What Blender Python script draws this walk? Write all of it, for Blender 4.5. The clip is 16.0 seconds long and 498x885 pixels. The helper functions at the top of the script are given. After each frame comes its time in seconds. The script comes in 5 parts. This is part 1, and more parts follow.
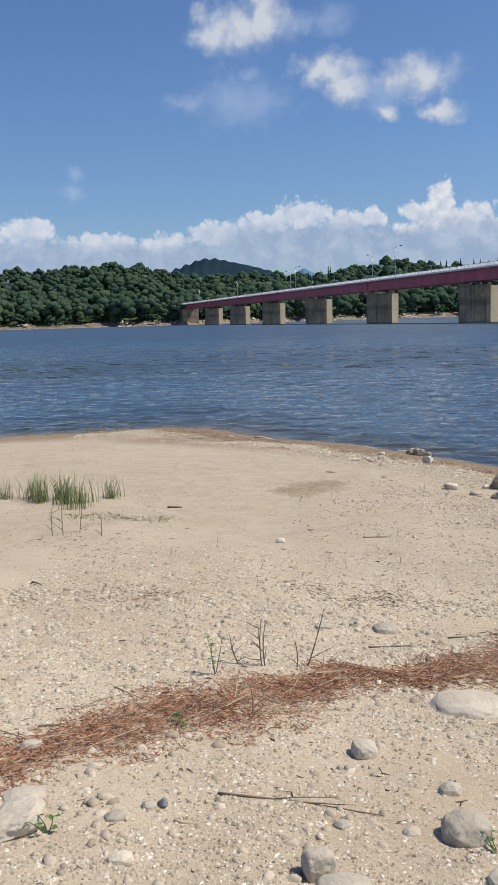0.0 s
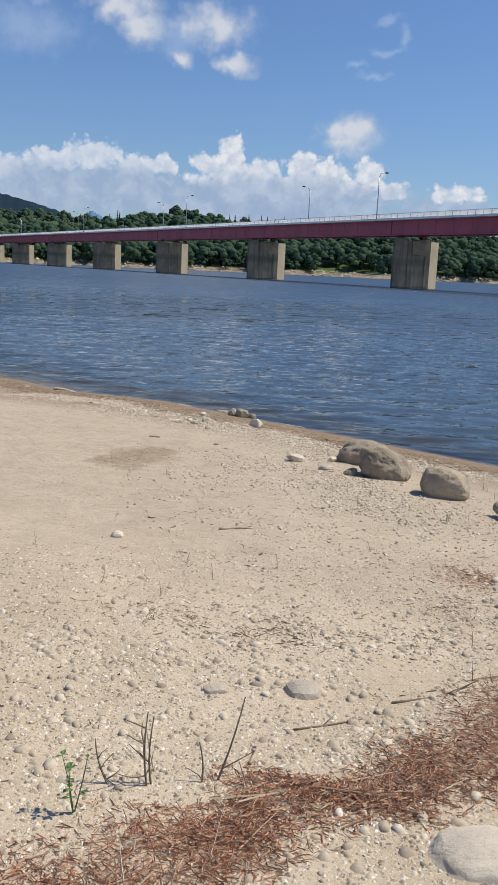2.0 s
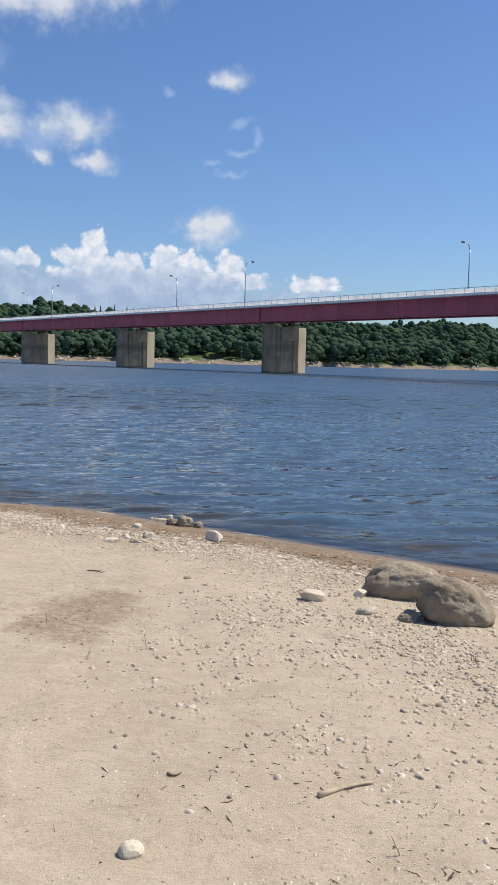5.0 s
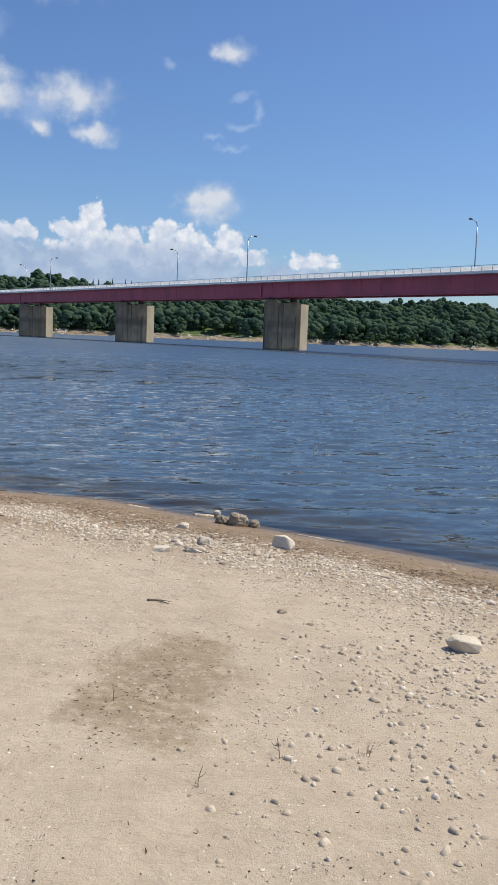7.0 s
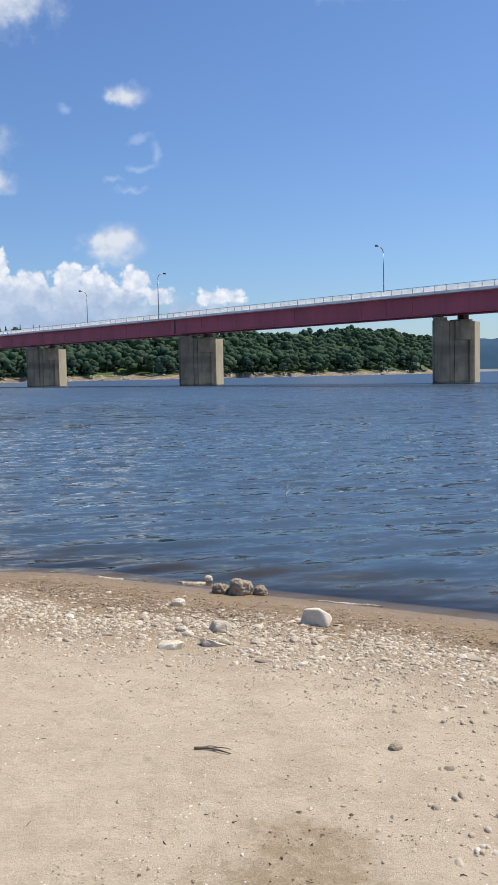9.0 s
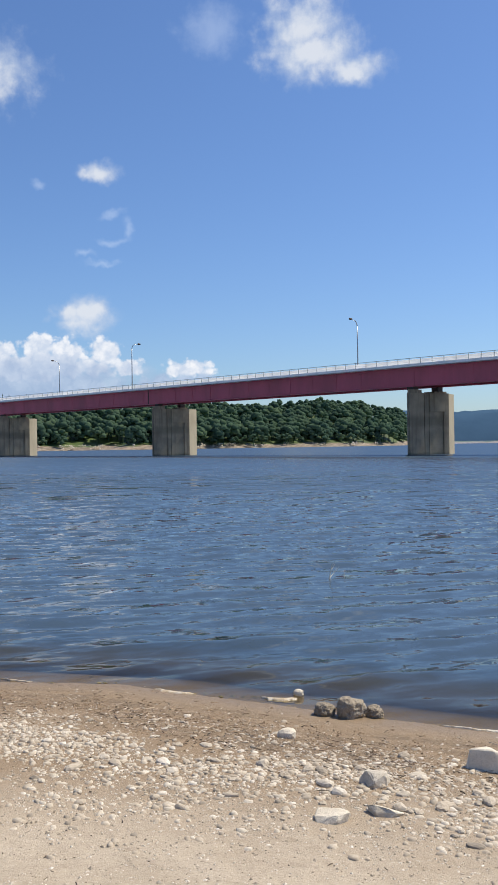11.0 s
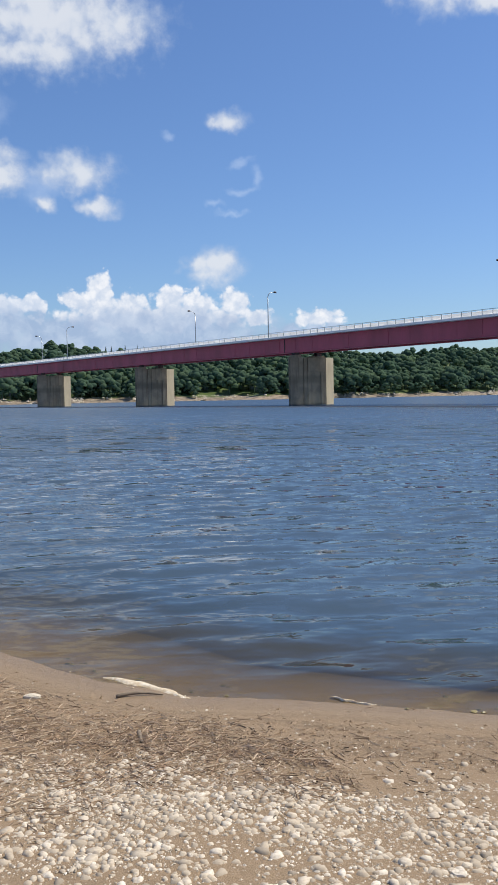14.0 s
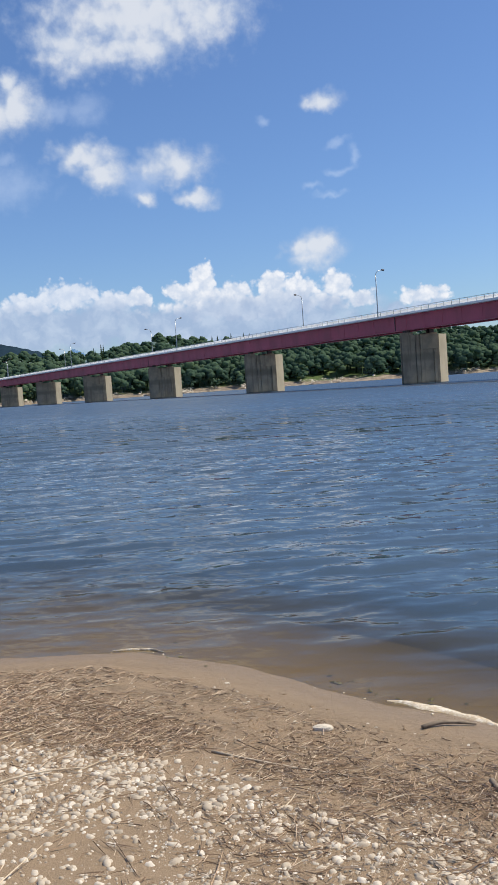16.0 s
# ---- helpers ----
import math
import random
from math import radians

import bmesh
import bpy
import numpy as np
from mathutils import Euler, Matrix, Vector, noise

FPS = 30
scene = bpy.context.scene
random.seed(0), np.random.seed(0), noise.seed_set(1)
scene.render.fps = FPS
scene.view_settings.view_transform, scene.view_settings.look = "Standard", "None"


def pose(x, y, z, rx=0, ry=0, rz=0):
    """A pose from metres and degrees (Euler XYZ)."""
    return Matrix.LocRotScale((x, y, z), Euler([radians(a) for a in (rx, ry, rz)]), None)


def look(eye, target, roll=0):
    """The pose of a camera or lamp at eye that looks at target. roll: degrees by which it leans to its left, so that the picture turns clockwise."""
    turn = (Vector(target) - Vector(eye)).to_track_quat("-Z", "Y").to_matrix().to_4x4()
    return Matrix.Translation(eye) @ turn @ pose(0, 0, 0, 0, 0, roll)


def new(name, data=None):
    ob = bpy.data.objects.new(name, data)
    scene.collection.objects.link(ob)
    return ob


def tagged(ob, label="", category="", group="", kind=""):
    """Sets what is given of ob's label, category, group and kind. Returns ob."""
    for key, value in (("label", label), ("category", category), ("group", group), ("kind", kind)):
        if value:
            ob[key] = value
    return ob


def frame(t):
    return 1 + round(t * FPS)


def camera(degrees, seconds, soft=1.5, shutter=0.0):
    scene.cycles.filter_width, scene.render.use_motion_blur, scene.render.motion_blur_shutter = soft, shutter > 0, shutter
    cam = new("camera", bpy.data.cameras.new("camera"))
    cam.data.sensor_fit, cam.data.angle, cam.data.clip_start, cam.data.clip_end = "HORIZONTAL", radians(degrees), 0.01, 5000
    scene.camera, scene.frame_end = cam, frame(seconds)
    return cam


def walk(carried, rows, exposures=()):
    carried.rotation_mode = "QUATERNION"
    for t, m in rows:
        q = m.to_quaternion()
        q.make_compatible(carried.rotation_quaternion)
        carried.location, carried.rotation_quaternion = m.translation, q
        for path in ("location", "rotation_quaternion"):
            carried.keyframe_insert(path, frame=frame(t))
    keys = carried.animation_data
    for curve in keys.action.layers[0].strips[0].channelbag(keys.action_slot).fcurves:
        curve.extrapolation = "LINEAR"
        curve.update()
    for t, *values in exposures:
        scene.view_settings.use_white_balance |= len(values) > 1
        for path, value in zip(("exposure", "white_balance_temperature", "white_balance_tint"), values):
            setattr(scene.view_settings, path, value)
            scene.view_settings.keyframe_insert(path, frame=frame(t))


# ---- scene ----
PATH = [
    (0, (0.931, -2.086, 2.378), (0.878, 1.875, 1.821), -1.68),
    (0.5, (0.794, -1.671, 2.322), (0.803, 2.279, 1.694), -1.78),
    (1, (0.727, -1.280, 2.278), (0.987, 2.594, 1.317), 0.80),
    (1.5, (0.693, -0.867, 2.288), (1.219, 2.992, 1.378), 0.51),
    (2, (0.590, -0.370, 2.251), (1.515, 3.444, 1.475), 2.59),
    (2.5, (0.630, 0.139, 2.229), (1.909, 3.889, 1.678), 2.17),
    (3, (0.558, 0.573, 2.233), (2.242, 4.190, 1.943), 4.55),
    (3.5, (0.564, 1.014, 2.235), (2.399, 4.566, 2.126), 2.70),
    (4, (0.531, 1.474, 2.238), (2.439, 4.990, 2.204), 1.99),
    (4.5, (0.405, 1.970, 2.180), (2.309, 5.487, 2.078), 2.16),
    (4.7, (0.432, 2.292, 2.062), (1.966, 5.974, 1.749), 0.74),
    (6.8, (0.426, 4.470, 1.866), (1.837, 8.185, 1.402), 2.56),
    (7, (0.437, 4.663, 1.864), (1.939, 8.340, 1.394), 2.28),
    (7.5, (0.523, 5.097, 1.846), (2.135, 8.737, 1.455), -1.15),
    (8, (0.481, 5.576, 1.824), (2.286, 9.133, 1.523), -1.15),
    (8.5, (0.529, 6.032, 1.778), (2.351, 9.579, 1.472), -0.99),
    (9, (0.483, 6.437, 1.771), (2.326, 9.974, 1.464), -1.18),
    (9.5, (0.443, 6.835, 1.775), (2.319, 10.356, 1.484), -1.72),
    (9.7, (0.445, 7.007, 1.769), (2.295, 10.545, 1.519), -2.41),
    (11.8, (0.138, 8.738, 1.763), (2.158, 12.190, 1.840), 0.46),
    (12, (0.119, 8.923, 1.729), (2.054, 12.424, 1.766), -0.52),
    (12.5, (0.067, 9.322, 1.726), (1.890, 12.882, 1.714), -1.83),
    (13, (-0.020, 9.721, 1.706), (1.809, 13.279, 1.692), -1.97),
    (13.5, (-0.069, 10.126, 1.699), (1.591, 13.762, 1.545), -2.52),
    (14, (-0.225, 10.481, 1.698), (1.216, 14.207, 1.492), -1.11),
    (14.5, (-0.333, 10.882, 1.648), (0.937, 14.670, 1.456), -1.82),
    (15, (-0.460, 11.209, 1.639), (0.769, 15.010, 1.435), -2.20),
    (15.5, (-0.660, 11.473, 1.639), (0.542, 15.283, 1.426), -2.27),
    (16, (-0.863, 11.565, 1.678), (0.102, 15.438, 1.423), -4.03),
]
EXPOSURES = [(0, -0.06), (2, -0.03), (3, 0.08), (4, 0.13), (7, 0.08), (9, 0.20), (12, 0.20), (16, 0.18)]
cam = camera(31.79, 16.0)
walk(cam, [(t, look(eye, target, roll)) for t, eye, target, roll in PATH], EXPOSURES)

# ---- sky, sun and exposure ----
SUN_AZ, SUN_EL = 94.0, 57.0        # degrees clockwise from +y, and above the horizon


class Nodes:
    """Short hand for building node trees."""

    def __init__(self, tree):
        self.tree = tree

    def add(self, kind, **settings):
        n = self.tree.nodes.new(kind)
        for key, value in settings.items():
            if key == "operation":
                n.operation = value
            elif key == "blend":
                n.blend_type = value
            elif key == "data_type":
                n.data_type = value
        return n

    def put(self, socket, value):
        if isinstance(value, bpy.types.NodeSocket):
            self.tree.links.new(value, socket)
        elif value is not None:
            socket.default_value = value

    def math(self, op, a, b=None, c=None, clamp=False):
        n = self.add("ShaderNodeMath", operation=op)
        n.use_clamp = clamp
        for s, v in zip(n.inputs, (a, b, c)):
            self.put(s, v)
        return n.outputs[0]

    def vec(self, op, a, b=None, c=None):
        n = self.add("ShaderNodeVectorMath", operation=op)
        for s, v in zip(n.inputs, (a, b, c)):
            self.put(s, v)
        return n.outputs["Value" if op == "LENGTH" else "Vector"]

    def mix(self, fac, a, b, blend="MIX"):
        n = self.add("ShaderNodeMixRGB", blend=blend)
        self.put(n.inputs[0], fac)
        for s, v in zip(n.inputs[1:], (a, b)):
            self.put(s, (*v, 1) if isinstance(v, tuple) and len(v) == 3 else v)
        return n.outputs[0]

    def noise(self, vector, scale, detail=4.0, rough=0.55, distort=0.0):
        n = self.add("ShaderNodeTexNoise")
        self.put(n.inputs["Vector"], vector)
        n.inputs["Scale"].default_value, n.inputs["Detail"].default_value = scale, detail
        n.inputs["Roughness"].default_value, n.inputs["Distortion"].default_value = rough, distort
        return n.outputs[0]

    def voronoi(self, vector, scale, out="Distance", feature="F1"):
        n = self.add("ShaderNodeTexVoronoi")
        n.feature = feature
        self.put(n.inputs["Vector"], vector)
        n.inputs["Scale"].default_value = scale
        return n.outputs[out]

    def step(self, value, lo, hi, a=0.0, b=1.0):
        n = self.add("ShaderNodeMapRange")
        n.interpolation_type = "SMOOTHSTEP"
        for s, v in zip(n.inputs, (value, lo, hi, a, b)):
            self.put(s, v)
        return n.outputs[0]

    def bump(self, height, strength, distance, normal=None):
        n = self.add("ShaderNodeBump")
        self.put(n.inputs["Height"], height)
        n.inputs["Strength"].default_value, n.inputs["Distance"].default_value = strength, distance
        self.put(n.inputs["Normal"], normal)
        return n.outputs[0]


# sunlit heads of the cumulus bank over the far shore: azimuth, elevation, half width, half height in degrees
HEADS = [(10.0, 6.3, 0.9, 0.85), (11.7, 7.0, 0.95, 1.25), (11.4, 6.0, 1.9, 0.95), (13.7, 6.1, 1.3, 0.95), (16.3, 6.4, 1.2, 1.0), (17.9, 6.0, 1.3, 1.1), (20.4, 6.1, 1.25, 1.1),
         (21.9, 5.2, 1.1, 0.6), (25.8, 5.1, 1.95, 0.75), (3.1, 6.5, 2.3, 1.0), (0.5, 6.0, 1.75, 0.8), (7.4, 6.1, 1.2, 0.7), (-14.3, 5.8, 1.9, 0.95),
         (-9.9, 5.0, 3.1, 0.75), (-2.5, 5.5, 1.9, 0.9), (6.0, 6.0, 1.9, 0.8), (-5.8, 5.0, 2.1, 0.7), (15.0, 5.2, 7.5, 0.9), (-17.5, 5.4, 2.5, 0.8)]
# its flat grey-blue underside
BASE = [(13.5, 4.1, 10.5, 1.95), (2.5, 4.5, 7.5, 1.7), (-6.0, 3.9, 8.0, 1.2), (-15.0, 4.0, 7.0, 1.4), (25.5, 3.9, 4.0, 0.85)]
# single clouds higher up
PUFFS = [(8.7, 22.6, 7.0, 2.8), (4.6, 21.0, 2.9, 1.8), (12.8, 22.6, 3.4, 2.0), (8.6, 20.9, 3.7, 1.3), (1.0, 17.8, 1.75, 1.65), (0.5, 19.0, 0.75, 0.9),
         (4.9, 14.9, 2.4, 1.05), (6.0, 13.9, 1.5, 1.2), (10.4, 14.1, 2.7, 1.2), (11.8, 12.1, 1.3, 0.7), (8.6, 12.2, 0.7, 0.6), (20.3, 17.3, 1.4, 0.75),
         (19.1, 8.4, 2.0, 1.25), (18.4, 8.5, 1.1, 0.9), (20.0, 8.6, 0.95, 0.8), (33.6, 25.4, 2.8, 2.2), (34.2, 24.2, 3.4, 1.9), (36.8, 23.2, 2.2, 1.1), (-1.0, 17.4, 2.6, 1.6), (-2.3, 16.8, 1.6, 1.0),
         (-48, 19, 9, 4), (-95, 24, 12, 5), (-140, 16, 14, 4), (175, 22, 12, 5), (125, 30, 10, 4), (70, 34, 7, 3)]
# thin veils
VEILS = [(5.0, 17.5, 1.7, 1.05), (0.3, 13.1, 2.5, 1.3), (0.0, 14.7, 0.75, 0.6), (16.3, 16.5, 0.5, 0.3), (20.5, 11.8, 1.4, 0.22), (19.3, 12.3, 0.8, 0.28), (21.0, 13.2, 1.15, 0.28),
         (22.0, 13.8, 0.42, 0.76), (21.0, 14.8, 0.96, 0.3), (27.6, 25.6, 2.3, 1.55), (3.0, 17.6, 1.5, 0.75), (-1.0, 13.4, 2.9, 1.8), (-4.0, 13.3, 1.7, 0.6), (-11.1, 9.3, 0.6, 0.4), (-11.3, 8.2, 0.9, 0.6),
         (8.2, 13.2, 1.6, 1.2), (-60, 12, 20, 3), (60, 14, 12, 2)]

world = bpy.data.worlds.new("sky")
scene.world = world
world.use_nodes = True
w = Nodes(world.node_tree)
world.node_tree.nodes.clear()
sky = w.add("ShaderNodeTexSky")
sky.sky_type = "NISHITA"
sky.sun_disc = False
sky.sun_elevation, sky.sun_rotation = radians(SUN_EL), radians(SUN_AZ)
sky.altitude, sky.air_density, sky.dust_density, sky.ozone_density = 200, 1.1, 0.6, 1.6
toward = w.add("ShaderNodeTexCoord").outputs["Generated"]
split = w.add("ShaderNodeSeparateXYZ")
w.put(split.inputs[0], toward)
azimuth = w.math("MULTIPLY", w.math("ARCTAN2", split.outputs[0], split.outputs[1]), 57.2958)
height = w.math("MULTIPLY", w.math("ARCSINE", split.outputs[2]), 57.2958)
join = w.add("ShaderNodeCombineXYZ")
w.put(join.inputs[0], azimuth)
w.put(join.inputs[1], height)
flat = join.outputs[0]


def sway(scale, detail, reach, rough=0.55):
    """A wandering offset that frays the outline of the clouds."""
    t = w.add("ShaderNodeTexNoise")
    w.put(t.inputs["Vector"], flat)
    t.inputs["Scale"].default_value, t.inputs["Detail"].default_value, t.inputs["Roughness"].default_value = scale, detail, rough
    return w.vec("MULTIPLY", w.vec("SUBTRACT", t.outputs["Color"], (0.5, 0.5, 0.5)), (reach, reach, 0))


def nearness(blobs, where):
    best = None
    for a, e, ra, re in blobs:
        d = w.vec("LENGTH", w.vec("MULTIPLY_ADD", where, (1 / ra, 1 / re, 0), (-a / ra, -e / re, 0)))
        best = d if best is None else w.math("MINIMUM", best, d)
    return w.math("SUBTRACT", 1.0, best)


def lumps(scale):
    """Rounded swellings, like the heads of a cumulus."""
    return w.math("SUBTRACT", 0.5, w.voronoi(w.vec("ADD", flat, sway(1.4, 3, 0.5)), scale))


frayed = w.vec("ADD", flat, w.vec("ADD", sway(0.45, 3, 1.5), sway(1.5, 4, 0.6, 0.5)))
curled = w.vec("ADD", flat, w.vec("ADD", sway(0.7, 2, 0.7), sway(2.4, 5, 0.45, 0.6)))
swell_noise = w.math("ADD", w.math("MULTIPLY", lumps(1.5), 0.55), w.math("MULTIPLY", lumps(3.6), 0.25))
head_body = w.math("ADD", nearness(HEADS, curled), swell_noise)
heads = w.step(head_body, -0.05, 0.34)
base_body = w.math("ADD", nearness(BASE, frayed), w.math("MULTIPLY", lumps(0.9), 0.35))
base = w.math("MULTIPLY", w.step(base_body, -0.12, 0.42), 0.9)
puff_body = w.math("ADD", nearness(PUFFS, frayed), w.math("MULTIPLY", w.math("SUBTRACT", w.noise(flat, 0.9, 5, 0.55), 0.5), 1.3))
puffs = w.math("MULTIPLY", w.step(puff_body, -0.3, 0.8), 0.88)
veils = w.math("MULTIPLY", w.step(w.math("ADD", nearness(VEILS, frayed), w.math("MULTIPLY", w.math("SUBTRACT", w.noise(flat, 1.0, 6, 0.6), 0.5), 1.2)), -0.25, 1.1), 0.27)
sky_light = w.mix(1.0, sky.outputs[0], (0.064, 0.081, 0.109), "MULTIPLY")
# the heads are white towards the sun and greyer in their folds
fold = w.step(w.math("ADD", swell_noise, w.math("MULTIPLY", w.math("SUBTRACT", w.noise(curled, 1.3, 5, 0.6), 0.5), 1.3)), -0.35, 0.35)
west = w.step(azimuth, 4.0, 10.0)
head_colour = w.mix(fold, (0.55, 0.62, 0.74), (0.82, 0.83, 0.86))
head_colour = w.mix(west, w.mix(0.45, head_colour, (0.52, 0.61, 0.76)), head_colour)
base_colour = w.mix(w.step(w.noise(frayed, 0.7, 5, 0.6), 0.35, 0.7), (0.33, 0.43, 0.61), (0.46, 0.55, 0.70))
puff_tone = w.step(w.math("ADD", puff_body, w.math("MULTIPLY", w.math("SUBTRACT", w.noise(frayed, 0.45, 4, 0.5), 0.5), 2.2)), 0.0, 1.0)
puff_colour = w.mix(puff_tone, (0.46, 0.54, 0.68), (0.68, 0.71, 0.76))
behind = w.mix(veils, sky_light, (0.62, 0.72, 0.88))
behind = w.mix(puffs, behind, puff_colour)
behind = w.mix(w.math("MULTIPLY", heads, 0.95), behind, head_colour)
behind = w.mix(base, behind, base_colour)
background = w.add("ShaderNodeBackground")
w.put(background.inputs[0], behind)
background.inputs[1].default_value = 1.0
w.put(w.add("ShaderNodeOutputWorld").inputs[0], background.outputs[0])

sun_data = bpy.data.lights.new("sun", "SUN")
sun_data.energy, sun_data.angle, sun_data.color = 4.9, radians(0.55), (1.0, 0.91, 0.76)
sun = new("sun", sun_data)
to_sun = Vector((math.sin(radians(SUN_AZ)) * math.cos(radians(SUN_EL)), math.cos(radians(SUN_AZ)) * math.cos(radians(SUN_EL)), math.sin(radians(SUN_EL))))
sun.matrix_world = look(to_sun * 200, (0, 0, 0))


# ---- materials ----
def material(name, rough=0.7, metal=0.0):
    m = bpy.data.materials.new(name)
    m.use_nodes = True
    n = Nodes(m.node_tree)
    shader = m.node_tree.nodes["Principled BSDF"]
    shader.inputs["Roughness"].default_value, shader.inputs["Metallic"].default_value = rough, metal
    return m, n, shader


def place(n):
    return n.add("ShaderNodeNewGeometry").outputs["Position"]


def local(n):
    return n.add("ShaderNodeTexCoord").outputs["Object"]


def island(n):
    return n.add("ShaderNodeNewGeometry").outputs["Random Per Island"]


def each(n):
    return n.add("ShaderNodeObjectInfo").outputs["Random"]


def attribute(n, name):
    a = n.add("ShaderNodeAttribute")
    a.attribute_name = name
    return a.outputs["Fac"]


def stone_material(name, light, dark, scale=9.0, pits=0.5):
    m, n, s = material(name, 0.88)
    at = local(n)
    big, fine = n.noise(at, scale * 0.35, 4), n.noise(at, scale * 5, 6, 0.7)
    tone = n.mix(n.step(big, 0.35, 0.68), dark, light)
    tone = n.mix(n.math("MULTIPLY", n.step(fine, 0.5, 0.72), 0.45), tone, tuple(c * 0.55 for c in dark))
    vary = n.math("MULTIPLY_ADD", each(n), 0.3, 0.85)
    grey = n.add("ShaderNodeCombineXYZ")
    for k in range(3):
        n.put(grey.inputs[k], vary)
    n.put(s.inputs["Base Color"], n.mix(1.0, tone, grey.outputs[0], "MULTIPLY"))
    n.put(s.inputs["Normal"], n.bump(n.noise(at, scale * 3, 7, 0.7), pits, 0.03))
    return m


BOULDER = stone_material("pitted_stone", (0.43, 0.365, 0.275), (0.29, 0.24, 0.175), 6.0, 0.9)
GREY_STONE = stone_material("grey_stone", (0.55, 0.495, 0.41), (0.44, 0.39, 0.315), 14.0, 0.4)
DARK_STONE = stone_material("dark_stone", (0.30, 0.30, 0.295), (0.17, 0.172, 0.175), 8.0, 0.6)
PALE_STONE = stone_material("pale_stone", (0.72, 0.65, 0.53), (0.58, 0.51, 0.40), 12.0, 0.4)
DAMP_SOIL = stone_material("damp_soil", (0.27, 0.19, 0.115), (0.17, 0.115, 0.07), 30.0, 0.5)


def pebble_material(name, stops):
    m, n, s = material(name, 0.85)
    r = island(n)
    ramp = n.add("ShaderNodeValToRGB")
    n.put(ramp.inputs[0], r)
    ramp.color_ramp.interpolation = "LINEAR"
    while len(ramp.color_ramp.elements) < len(stops):
        ramp.color_ramp.elements.new(0.5)
    for e, (p, c) in zip(ramp.color_ramp.elements, stops):
        e.position, e.color = p, (*c, 1)
    at = place(n)
    n.put(s.inputs["Base Color"], n.mix(n.step(n.noise(at, 90, 4), 0.38, 0.72, 0, 0.5), ramp.outputs[0], (0.33, 0.27, 0.195)))
    n.put(s.inputs["Normal"], n.bump(n.noise(at, 160, 3), 0.3, 0.004))
    return m


PEBBLES = pebble_material("pebbles", ((0.0, (0.24, 0.205, 0.16)), (0.10, (0.37, 0.315, 0.24)), (0.5, (0.46, 0.39, 0.30)), (0.82, (0.54, 0.475, 0.38)), (1.0, (0.66, 0.60, 0.51))))
GRIT = pebble_material("grit", ((0.0, (0.20, 0.165, 0.125)), (0.16, (0.34, 0.285, 0.21)), (0.45, (0.48, 0.41, 0.315)), (0.7, (0.62, 0.55, 0.45)), (1.0, (0.80, 0.75, 0.66))))


